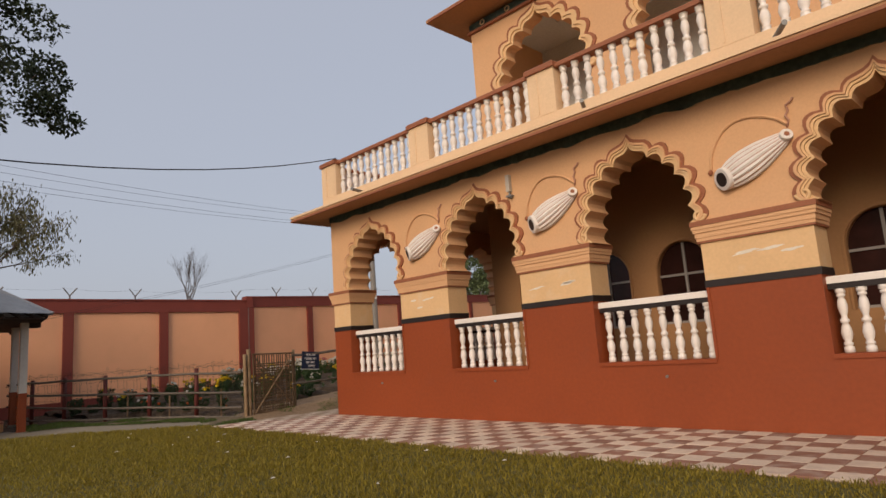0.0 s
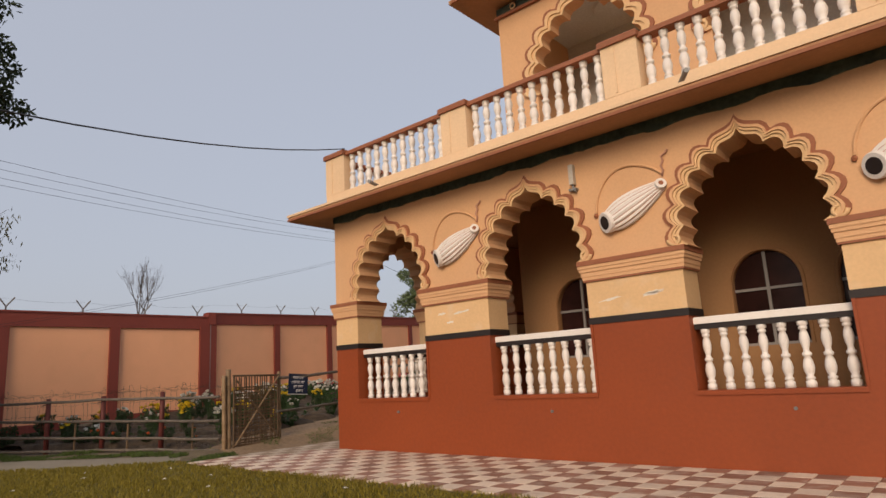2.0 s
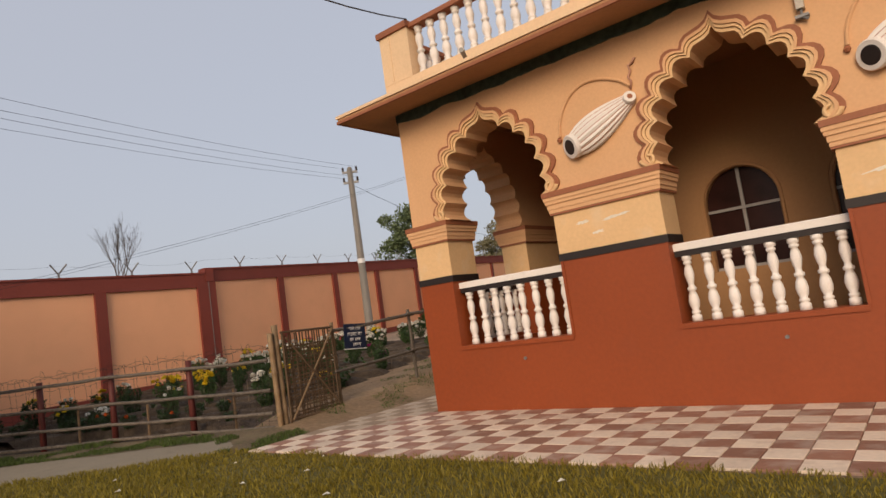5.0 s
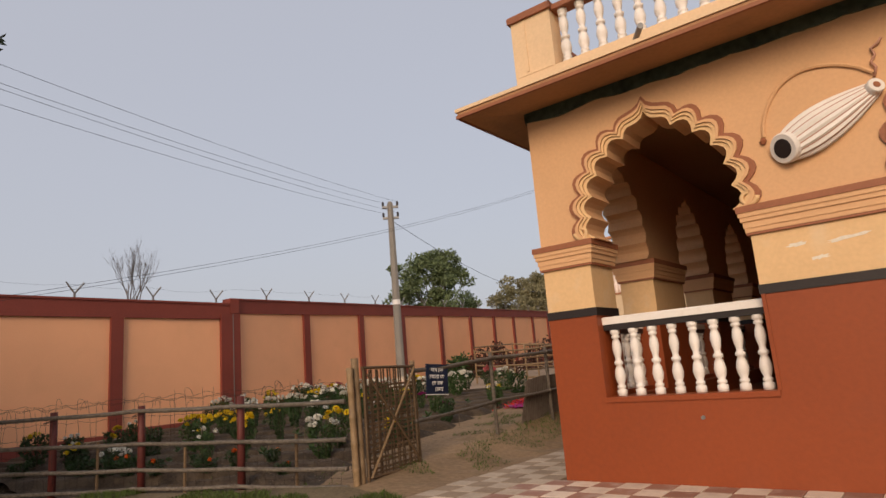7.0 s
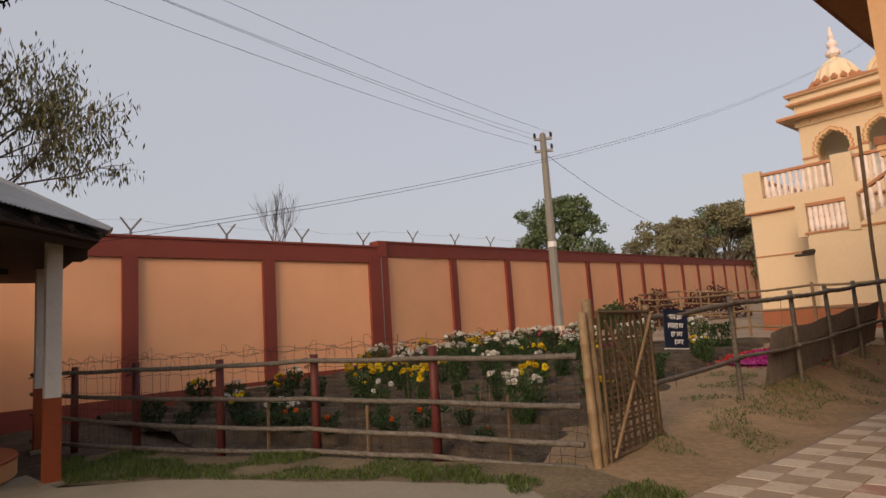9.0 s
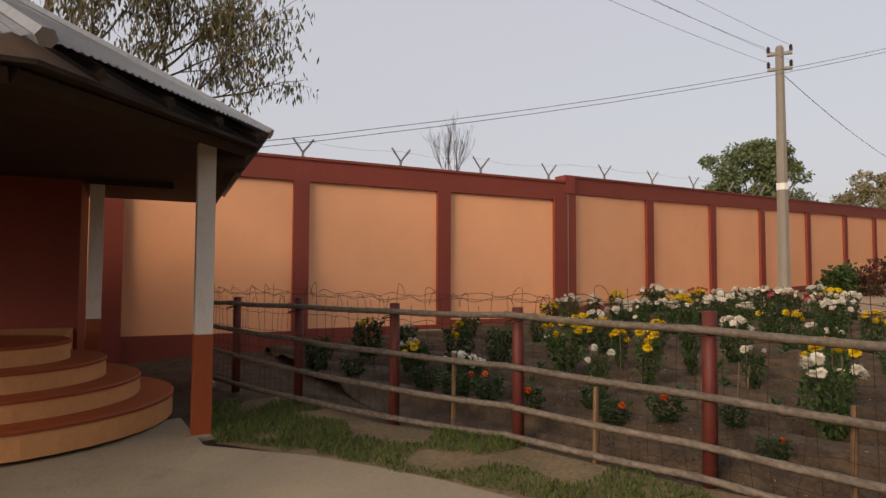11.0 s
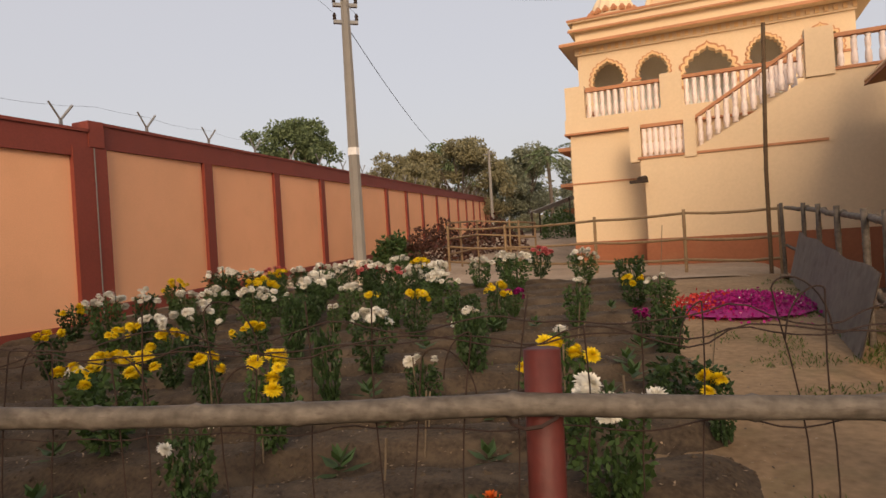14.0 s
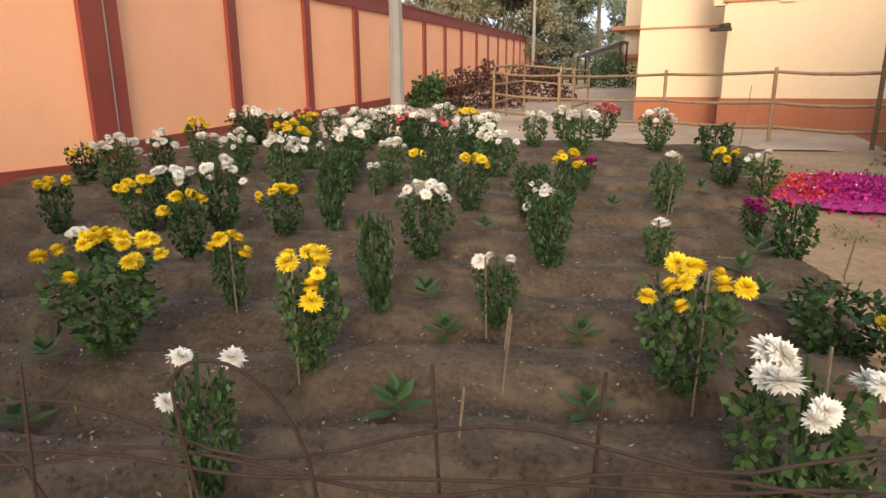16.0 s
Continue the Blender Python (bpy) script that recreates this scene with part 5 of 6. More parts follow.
part("shaft", Build().lathe([(0.17, 0), (0.12, 10.2)], seg=8), M_CONC, fp)
part("cross_arm", Build().box(-0.6, 0.6, -0.06, 0.06, 9.8, 9.9), M_IRON, fp)

# ---- plants ----
rng = np.random.default_rng(7)


def quads(name, centers, long_dirs, wide_dirs, length, width, material, fold=0.0):
    """One mesh of many small pointed leaves: arrays of centres, axes and sizes."""
    n = len(centers)
    L = (long_dirs * length[:, None])
    W = (wide_dirs * width[:, None])
    v = np.empty((n, 4, 3))
    v[:, 0] = centers
    v[:, 1] = centers + 0.45 * L + 0.5 * W
    v[:, 2] = centers + L
    v[:, 3] = centers + 0.45 * L - 0.5 * W
    f = np.arange(n * 4).reshape(n, 4)
    me = bpy.data.meshes.new(name)
    me.from_pydata(v.reshape(-1, 3).tolist(), [], f.tolist())
    me.materials.append(material)
    me.update()
    return me


def unit(a):
    return a / np.maximum(1e-9, np.linalg.norm(a, axis=1))[:, None]


def leaf_cloud(name, centers, length, width, material, droop=0.2, out=None):
    n = len(centers)
    d = rng.normal(size=(n, 3))
    if out is not None:
        d = d * 0.6 + out
    d[:, 2] -= droop
    d = unit(d)
    w = unit(np.cross(d, rng.normal(size=(n, 3))))
    return quads(name, centers, d, w, length * rng.uniform(0.7, 1.3, n), width * rng.uniform(0.7, 1.3, n), material)


def bush_points(n, rad, h, taper=0.75, low=0.04):
    """Points through an upright bush that is densest near its surface."""
    z = rng.uniform(low, 1, n)
    a = rng.uniform(0, 2 * math.pi, n)
    r = rad * (taper + (1 - taper) * np.clip(z * 1.7, 0, 1) - 0.25 * np.clip(z - 0.75, 0, 1)) * np.sqrt(rng.uniform(0.15, 1, n)) * (1 + 0.2 * np.sin(a * 3 + z * 9))
    return np.stack([r * np.cos(a), r * np.sin(a), z * h], 1), np.stack([np.cos(a), np.sin(a), 0.3 + 0 * a], 1)


foliage = []
for k in range(5):
    p, o = bush_points(760, 0.47, 0.92, 0.24, 0.08)
    foliage.append(leaf_cloud("foliage", p, 0.105, 0.066, M_LEAF if k % 2 else M_LEAF2, 0.25, o))
dark_foliage = []
for k in range(2):
    p, o = bush_points(650, 0.48, 0.95, 0.45)
    dark_foliage.append(leaf_cloud("foliage", p, 0.135, 0.085, M_LEAF, 0.2, o))


def flower_mesh(name, petal, layers, core=None):
    """A many-petalled bloom of radius about one."""
    cs, ls, ws, ln, wd = [], [], [], [], []
    for n, tilt, r0, length, width in layers:
        for i in range(n):
            a = 2 * math.pi * (i + rng.uniform(-0.25, 0.25)) / n
            t = tilt + rng.uniform(-0.15, 0.15)
            ls.append((math.cos(a) * math.cos(t), math.sin(a) * math.cos(t), math.sin(t)))
            ws.append((-math.sin(a), math.cos(a), 0))
            cs.append((math.cos(a) * r0, math.sin(a) * r0, 0.05 + 0.12 * max(0, t)))
            ln.append(length * rng.uniform(0.85, 1.15))
            wd.append(width)
    return quads(name, np.array(cs), np.array(ls), np.array(ws), np.array(ln), np.array(wd), petal)


FULL = [(18, -0.75, 0.1, 0.80, 0.44), (18, -0.4, 0.1, 0.9, 0.44), (16, -0.1, 0.1, 0.92, 0.46), (14, 0.25, 0.1, 0.85, 0.46), (12, 0.6, 0.08, 0.74, 0.44), (10, 0.95, 0.06, 0.62, 0.40), (7, 1.3, 0.03, 0.5, 0.36)]
OPEN = [(20, -0.55, 0.15, 0.95, 0.32), (20, -0.2, 0.15, 1.0, 0.32), (18, 0.15, 0.12, 0.9, 0.30), (14, 0.5, 0.1, 0.7, 0.28), (8, 0.95, 0.06, 0.5, 0.26)]
blooms = {"Y": [flower_mesh("flower", M_PETALY, FULL) for _ in range(3)], "W": [flower_mesh("flower", M_PETALW, OPEN if k == 0 else FULL) for k in range(3)],
          "P": [flower_mesh("flower", M_PETALP, FULL) for _ in range(2)], "O": [flower_mesh("flower", M_PETALO, FULL)], "M": [flower_mesh("flower", M_MAGENTA, FULL)]}
me_stem = fix(Build().tube([(0, 0, -0.05), (0.02, 0.01, 0.5), (0, 0, 0.95)], [0.02, 0.016, 0.01], 5).mesh("stem", M_LEAF))
me_stake = fix(Build().tube([(0, 0, -0.1), (0.015, 0.01, 1.0)], 0.0065, 5).mesh("stake", M_STAKE))
me_core = fix(Build().lathe([(0.30, 0), (0.26, 0.12), (0.1, 0.2)], seg=8).mesh("flower_centre", M_PETALY))
WORDS = {"Y": "leafy chrysanthemum plant with bright yellow blooms in the bed", "W": "leafy chrysanthemum plant with white blooms in the bed",
         "P": "chrysanthemum plant with pink blooms in the bed", "G": "dark green leafy plant without blooms in the bed",
         "M": "small plant with magenta blooms in the bed", "O": "low dark green plant with an orange bloom"}


def flower_plant(kind, x, y, h, w, count, size, stake=False, dark=False):
    t = thing("flower_plant", WORDS[kind], "plant", pose(x, y, max(ground_z(x, y), bed_z(x, y)), random.uniform(-4, 4), random.uniform(-4, 4), random.uniform(0, 360)), group="plants in the flower bed")
    pool = dark_foliage if dark or kind in "GO" else foliage
    fol = part("foliage", pool[random.randrange(len(pool))], None, t)
    top = h * (1.0 if kind == "G" else 0.86)
    fol.matrix_basis = Matrix.Diagonal((w * 0.86, w * 0.86, top, 1))
    st = part("stem", me_stem, None, t)
    st.matrix_basis = Matrix.Diagonal((0.8, 0.8, h, 1))
    if stake:
        s = part("stake", me_stake, None, t, "thin bamboo stake")
        s.matrix_basis = pose(w * 0.2, 0.03, 0) @ Matrix.Diagonal((1, 1, h * 0.95, 1))
    for i in range(count):
        a = random.uniform(0, 2 * math.pi)
        r = w * 0.5 * math.sqrt(random.random())
        z = h * (0.97 - 0.24 * (r / (w * 0.5)) ** 2 * random.uniform(0.3, 1.3)) - size * 0.3
        s = size * random.uniform(0.75, 1.2)
        f = part("flower", blooms[kind][random.randrange(len(blooms[kind]))], None, t)
        f.matrix_basis = pose(r * math.cos(a), r * math.sin(a), z, random.uniform(-35, 35), random.uniform(-35, 35), random.uniform(0, 360)) @ Matrix.Diagonal((s, s, s, 1))
        if kind == "W" and size > 0.06 and i % 3 == 0:
            part("flower_centre", me_core, None, f, "yellow flower centre")


YELLOW = [(-19.69, 8.58, 0.72, 0.66), (-21.82, 10.57, 0.64, 0.41), (-20.65, 10.08, 0.6, 0.38), (-19.48, 9.33, 0.54, 0.25), (-18.5, 8.86, 0.68, 0.38), (-20.28, 10.83, 0.48, 0.42), (-19.14, 12.37, 0.71, 0.4),
          (-18.25, 12.82, 0.7, 0.34), (-16.75, 9.46, 0.69, 0.5), (-15.79, 9.79, 0.5, 0.25), (-16.79, 14.35, 0.48, 0.42), (-23.55, 15.52, 0.6, 0.41), (-20.19, 13.23, 0.48, 0.29), (-22.76, 10.34, 0.65, 0.36), (-21.33, 9.75, 0.32, 0.25)]
WHITE = [(-23.06, 11.3, 0.8, 0.49), (-23.29, 12.14, 0.76, 0.36), (-20.8, 10.6, 0.75, 0.44), (-23.73, 13.24, 0.66, 0.46), (-22.87, 13.08, 0.6, 0.43), (-24.73, 15.27, 0.74, 0.75), (-21.54, 12.4, 0.8, 0.5), (-21.14, 13.08, 0.7, 0.5),
         (-18.8, 10.69, 0.66, 0.46), (-20.44, 15.41, 0.74, 0.59), (-19.51, 14.04, 0.72, 0.6), (-18.85, 15.68, 0.7, 0.58), (-22.46, 15.34, 0.64, 0.62), (-20.49, 13.12, 0.6, 0.43), (-17.87, 16.58, 0.68, 0.55), (-21.76, 10.88, 0.6, 0.45)]
WHITE2 = [(-17.86, 9.84, 0.5, 0.31), (-17.27, 12.74, 0.6, 0.38), (-17.1, 11.1, 0.36, 0.26), (-16.4, 13.85, 0.52, 0.42), (-17.95, 10.95, 0.6, 0.26), (-20.36, 12.5, 0.4, 0.26), (-21.44, 9.71, 0.34, 0.24), (-18.31, 12.05, 0.55, 0.36)]
GREEN = [(-20.0, 11.13, 0.68, 0.32), (-18.57, 9.65, 0.65, 0.24), (-18.42, 12.2, 0.5, 0.4), (-17.8, 10.85, 0.52, 0.3), (-16.99, 15.8, 0.58, 0.5), (-16.22, 11.76, 0.48, 0.36), (-16.04, 10.26, 0.42, 0.56), (-19.67, 12.75, 0.6, 0.4), (-20.91, 12.63, 0.6, 0.4)]
for x, y, h, w in YELLOW:
    n = 7 if w < 0.3 else (18 if w > 0.6 else 11)
    flower_plant("Y", x, y, h, w, n, 0.054 if y < 9.9 else 0.050, stake=random.random() < 0.5)
for x, y, h, w in WHITE:
    flower_plant("W", x, y, h, w, 17 if w > 0.45 else 11, 0.054, stake=random.random() < 0.3)
for x, y, h, w in WHITE2:
    flower_plant("W", x, y, h, w, 4, 0.046, stake=True)
flower_plant("W", -16.3, 8.72, 0.74, 0.5, 9, 0.062, stake=True)
flower_plant("W", -18.31, 7.96, 0.64, 0.3, 4, 0.052, stake=True)
for x, y, h, w in GREEN:
    flower_plant("G", x, y, h, w, 0, 0.05)
for x, y in ((-21.78, 15.9), (-21.18, 15.9), (-18.8, 17.17)):
    flower_plant("P", x, y, 0.62, 0.5, 14, 0.056)
for x, y, h, w in ((-18.21, 13.42, 0.4, 0.26), (-16.48, 12.12, 0.34, 0.24)):
    flower_plant("M", x, y, h, w, 7, 0.05)
# the shaded corner by the porch
for k, x, y, h, w in (("G", -22.73, 6.15, 0.55, 0.5), ("Y", -23.06, 7.11, 0.72, 0.55), ("W", -21.3, 7.11, 0.5, 0.42), ("Y", -20.96, 7.02, 0.5, 0.42), ("Y", -21.54, 8.0, 0.66, 0.5), ("G", -21.09, 8.45, 0.64, 0.45),
                      ("W", -20.63, 7.46, 0.34, 0.38), ("W", -19.99, 7.37, 0.34, 0.38), ("W", -23.37, 7.94, 0.5, 0.42), ("W", -24.1, 9.6, 0.6, 0.42), ("Y", -24.5, 11.9, 0.6, 0.42)):
    flower_plant(k, x, y, h, w, 0 if k == "G" else 6, 0.056, dark=True)
for k, x, y, h, w in (("G", -21.36, 6.26, 0.26, 0.4), ("G", -20.01, 6.72, 0.28, 0.42), ("O", -19.39, 6.82, 0.34, 0.46), ("O", -19.01, 7.0, 0.34, 0.4), ("O", -18.38, 7.13, 0.28, 0.32), ("O", -17.56, 7.49, 0.26, 0.36),
                      ("O", -17.23, 7.82, 0.28, 0.36), ("O", -16.77, 8.13, 0.22, 0.28), ("O", -16.23, 7.89, 0.2, 0.26), ("G", -18.01, 7.62, 0.2, 0.3)):
    flower_plant(k, x, y, h, w, 1 if k == "O" else 0, 0.05, dark=True)
# the thick back rows
for i in range(16):
    x = -24.9 + 0.36 * i + random.uniform(-0.1, 0.1)
    y = 15.6 + random.uniform(-0.9, 1.5)
    k = "W" if random.random() < 0.72 else ("Y" if random.random() < 0.6 else "P")
    flower_plant(k, x, y, random.uniform(0.55, 0.72), random.uniform(0.36, 0.52), 12, 0.056)
for i in range(6):
    x = -24.6 + 0.62 * i + random.uniform(-0.12, 0.12)
    flower_plant("W" if i % 3 else "Y", x, 13.9 + random.uniform(-0.3, 0.5), random.uniform(0.5, 0.7), random.uniform(0.35, 0.46), 9, 0.055)


def seedling_mesh():
    n = 11
    a = np.arange(n) * 2.4
    t = np.linspace(0.15, 1.1, n)
    d = np.stack([np.cos(a) * np.cos(t), np.sin(a) * np.cos(t), np.sin(t)], 1)
    w = np.stack([-np.sin(a), np.cos(a), 0 * a], 1)
    c = np.stack([0 * a, 0 * a, 0.03 + 0.08 * t], 1)
    return quads("leaf", c, d, w, np.linspace(0.19, 0.10, n), np.linspace(0.085, 0.05, n), M_LEAF2)


me_seed = seedling_mesh()
SEEDS = [(-18.13, 9.67), (-17.99, 8.84), (-17.35, 9.94), (-17.14, 9.19), (-16.53, 11.17), (-18.59, 11.44), (-19.93, 8.36), (-16.42, 10.58), (-18.38, 9.9), (-21.34, 11.32), (-16.45, 11.5), (-17.72, 12.62), (-18.21, 12.54),
         (-16.55, 10.3), (-19.6, 8.0), (-20.6, 9.2), (-17.0, 13.6)]
for x, y in SEEDS:
    t = thing("seedling", "young green seedling with broad leaves in the soil", "plant", pose(x, y, bed_z(x, y), 0, 0, random.uniform(0, 360)), group="seedlings in the bed")
    o = part("leaves", me_seed, None, t)
    k = random.uniform(0.8, 1.15)
    o.matrix_basis = Matrix.Diagonal((k, k, k, 1))
for x, y, h in ((-17.57, 8.63, 0.36), (-17.57, 9.18, 0.46), (-15.85, 11.7, 0.3), (-17.21, 12.46, 0.45), (-16.48, 8.88, 0.42), (-17.68, 9.48, 0.36), (-20.46, 13.51, 0.3), (-16.74, 18.3, 1.0)):
    st = solid("plant_stake", me_stake.copy(), None, "thin bamboo stake standing in the soil", "stake", group="stakes in the bed", at=pose(x, y, ground_z(x, y) + 0.02, 3, 4, 0) @ Matrix.Diagonal((1, 1, h, 1)))

# litter on the soil
c = np.stack([rng.uniform(-24.5, -15.2, 7600), rng.uniform(7.3, 16, 7600), np.zeros(7600)], 1)
c[:, 2] = [max(ground_z(x, y), bed_z(x, y)) + 0.012 for x, y, _ in c]
d = rng.normal(size=(7600, 3)) * (1, 1, 0.25)
me_lit = quads("leaf_litter", c, unit(d), unit(np.cross(unit(d), np.array([[0.1, 0.1, 1.0]]) + rng.normal(size=(7600, 3)) * 0.3)), rng.uniform(0.012, 0.036, 7600), rng.uniform(0.008, 0.018, 7600), leafy("dry_leaf_litter", (0.17, 0.125, 0.085), 0.85, 0.1))
tagged(new("leaf_litter", me_lit), "dry leaf scraps scattered over the soil", "litter", kind="stuff")
clod = Build()
for i in range(9000):
    x, y = random.uniform(-24, -15.6), 7.0 + 7.0 * random.random() ** 1.8
    r = random.uniform(0.006, 0.016) if i % 5 else random.uniform(0.015, 0.036)
    z = bed_z(x, y) - r * 0.2
    pts = [(x + r * random.uniform(0.6, 1.2) * math.cos(a), y + r * random.uniform(0.6, 1.2) * math.sin(a), z) for a in (0, 1.3, 2.5, 3.8, 5.0)]
    clod.add(pts + [(x + random.uniform(-r, r) * 0.3, y, z + r * random.uniform(0.6, 1.0))], [(0, 1, 5), (1, 2, 5), (2, 3, 5), (3, 4, 5), (4, 0, 5)])
tagged(new("soil_clods", clod.mesh("soil_clods", M_SOIL)), "small clods of dark garden soil", "soil", kind="stuff")

# heap of petals
hp = []
for i in range(2600):
    u, v = rng.normal() * 0.45, rng.normal() * 0.42
    hp.append((-15.52 + 0.9 * u, 14.6 + 1.0 * v, 0.15 * math.exp(-(u * u + v * v) * 1.4)))
hp = np.array(hp)
hp[:, 2] += [ground_z(x, y) + rng.uniform(0.0, 0.03) for x, y, _ in hp]
pick = (hp[:, 0] + rng.normal(size=len(hp)) * 0.18) < -15.85
heap = thing("petal_heap", "low heap of magenta and red flower petals on the earth", "petals", pose(0, 0, 0))
mound = [(0.85 * math.cos(a) * r - 15.52, 0.95 * math.sin(a) * r + 14.6, ground_z(-15.52, 14.6) + 0.155 * math.exp(-r * r * 1.6) - 0.03) for r in (0.02, 0.35, 0.7, 1.05) for a in [2 * math.pi * k / 16 for k in range(16)]]
part("mound", Build().add(mound, [(16 * j + k, 16 * j + (k + 1) % 16, 16 * j + 16 + (k + 1) % 16, 16 * j + 16 + k) for j in range(3) for k in range(16)] + [tuple(range(16))]), M_MAGENTA, heap)
tagged(part("magenta_petals", leaf_cloud("magenta_petals", hp[~pick], 0.045, 0.04, M_MAGENTA, 0.0), None, heap), kind="stuff")
tagged(part("red_petals", leaf_cloud("red_petals", hp[pick], 0.045, 0.04, M_REDPET, 0.0), None, heap), kind="stuff")
tagged(part("white_petals", leaf_cloud("white_petals", hp[::40] + np.array([0, 0, 0.01]), 0.035, 0.025, M_PETALW, 0.0), None, heap), kind="stuff")

# ---- grass ----


def inside(poly, x, y):
    r, j = False, len(poly) - 1
    for i in range(len(poly)):
        xi, yi, xj, yj = *poly[i], *poly[j]
        if (yi > y) != (yj > y) and x < (xj - xi) * (y - yi) / (yj - yi) + xi:
            r = not r
        j = i
    return r


def grass(name, poly, x0, x1, y0, y1, count, h, label, patchy=0.0, thin_out=0.0):
    """Blades over part of a plot; thin_out fades the blades over that width at its right and lower edges."""
    pts = []
    for x, y in zip(rng.uniform(x0, x1, count), rng.uniform(y0, y1, count)):
        if inside(poly, x + 0.22 * noise.noise((x * 2.3, y * 2.3, 1)), y + 0.22 * noise.noise((x * 2.3, y * 2.3, 6))) and (not patchy or noise.noise((x * 1.3, y * 1.3, 5)) > patchy - 0.5):
            if thin_out and random.random() > min(step01((x1 - x) / thin_out), step01((y - y0) / thin_out)):
                continue
            pts.append((x, y, ground_z(x, y) + 0.012))
    p = np.array(pts)
    n = len(p)
    d = rng.normal(size=(n, 3)) * (0.5, 0.5, 0.15) + (0, 0, 1)
    k = np.array([0.75 + 0.6 * (0.5 + noise.noise((x * 0.8, y * 0.8, 9))) for x, y, _ in p])
    me = quads(name, p, unit(d), unit(np.cross(d, rng.normal(size=(n, 3)))), h * k * rng.uniform(0.6, 1.4, n), rng.uniform(0.006, 0.014, n), M_GRASS if not patchy else M_GRASS2)
    return tagged(new(name, me), label, "grass", kind="stuff")


EDGE = [(12, -12), (12, 6.33), (-13.5, 6.33), (-14.0, 6.15), (-14.45, 5.73), (-15.45, 4.87), (-16.05, 4.45), (-16.95, 3.1), (-17.3, 0.5), (-17.5, -12)]
grass("grass", EDGE, -17.4, 2.5, 0.4, 6.36, 150000, 0.055, "short green lawn grass", thin_out=2.6)
grass("lawn_grass", EDGE, -17.4, 9.0, -8.5, 6.36, 160000, 0.055, "short green lawn grass around the path", thin_out=3.0)
grass("verge_grass", VERGE, -21, -13.3, 4.2, 7.7, 60000, 0.055, "patchy grass below the fence", 0.38)
grass("bank_grass", [(-14.4, 7.6), (-15.4, 9.0), (-15.9, 12.5), (-14.9, 17.6), (-13.6, 17.6), (-13.45, 9.0)], -16, -13.4, 7.6, 17.6, 16000, 0.045, "sparse dry grass on the bank beside the path", 0.6)
grass("weed_grass", [(-15.6, 7.5), (-15.0, 7.7), (-15.6, 11), (-16.2, 16), (-25, 19), (-25.9, 9), (-22, 6.2)], -25.8, -15, 6.2, 19, 9000, 0.05, "sparse weeds between the flower plants", 0.62)
scr = Build()
for i in range(24):
    x, y = random.uniform(-14, -1.5), random.uniform(3.0, 6.2)
    z = ground_z(x, y) + 0.05
    s = random.uniform(0.012, 0.03)
    scr.add([(x - s, y - s, z), (x + s, y - s * 0.6, z + 0.01), (x + s * 0.8, y + s, z), (x - s * 0.7, y + s, z + 0.015)], [(0, 1, 2, 3)])
tagged(new("fallen_petals", scr.mesh("fallen_petals", M_PETALW)), "white petals fallen on the lawn", "petals", kind="stuff")

# ---- trees ----


def branching(b, p, d, length, r, depth, spread, tips, up=0.1, seg=5):
    """Grows a limb with side limbs into a Build and collects the twig ends."""
    p = Vector(p)
    pts, rs = [p.copy()], [r]
    d = Vector(d).normalized()
    for i in range(4):
        d = (d + Vector((random.uniform(-1, 1), random.uniform(-1, 1), random.uniform(-0.6, 1) * 0.6 + up)) * 0.16).normalized()
        p = p + d * length / 4
        pts.append(p.copy())
        rs.append(r * (1 - 0.45 * (i + 1) / 4))
    b.tube(pts, rs, seg if depth > 1 else 4, cap=False)
    if depth == 0:
        tips.append((pts[-1], d))
        tips.append((pts[2], d))
        return
    for k in range(random.choice((3, 3, 4))):
        q = pts[random.choice((2, 3, 4, 4))]
        nd = (d + Vector((random.uniform(-1, 1), random.uniform(-1, 1), random.uniform(-0.5, 0.8))) * spread).normalized()
        branching(b, q, nd, length * random.uniform(0.6, 0.8), r * 0.5, depth - 1, spread, tips, up, seg)


def crown_tree(name, label, x, y, base, top, rad, material, clumps, per, leaf, wide=None, squash=1.0, low=0.35, girth=1.0):
    """A tree with limbs and a crown of uneven leaf clumps."""
    t = thing(name, label, "tree", pose(x, y, base))
    h = top - base
    b = Build()
    cs = []
    b.tube([(0, 0, -0.3), (0.1, 0, h * 0.2), (0.0, 0.1, h * 0.5)], [h * 0.035 * girth, h * 0.028 * girth, h * 0.018 * girth], 8)
    for i in range(clumps):
        a = rng.uniform(0, 2 * math.pi)
        u = rng.uniform(0, 1)
        z = low + (0.95 - low) * u
        r = rad * math.sqrt(rng.uniform(0.05, 1)) * (math.sin(math.pi * min(0.93, 0.22 + 0.72 * u)) ** 0.7) * (1 + 0.22 * math.sin(3 * a + x))
        cpt = Vector((r * math.cos(a), r * math.sin(a) * squash, h * z))
        cs.append((cpt, rng.uniform(0.13, 0.24) * rad))
        if i % 3 == 0:
            b.tube([(0, 0.05, h * 0.45), tuple(cpt * 0.5 + Vector((0, 0, h * 0.2))), tuple(cpt)], [h * 0.010 * girth, h * 0.005 * girth, h * 0.002 * girth], 4)
    part("trunk", b, M_BARK, t)
    pts = []
    for cpt, cr in cs:
        q = rng.normal(size=(per, 3))
        q = unit(q) * cr * (rng.uniform(0.2, 1, per) ** 0.45)[:, None] * np.array([1.15, 1.15, 0.8])
        pts.append(q + np.array(cpt))
    pts = np.concatenate(pts)
    part("crown", leaf_cloud("crown", pts, leaf, leaf * 0.55, material, 0.25), None, t)


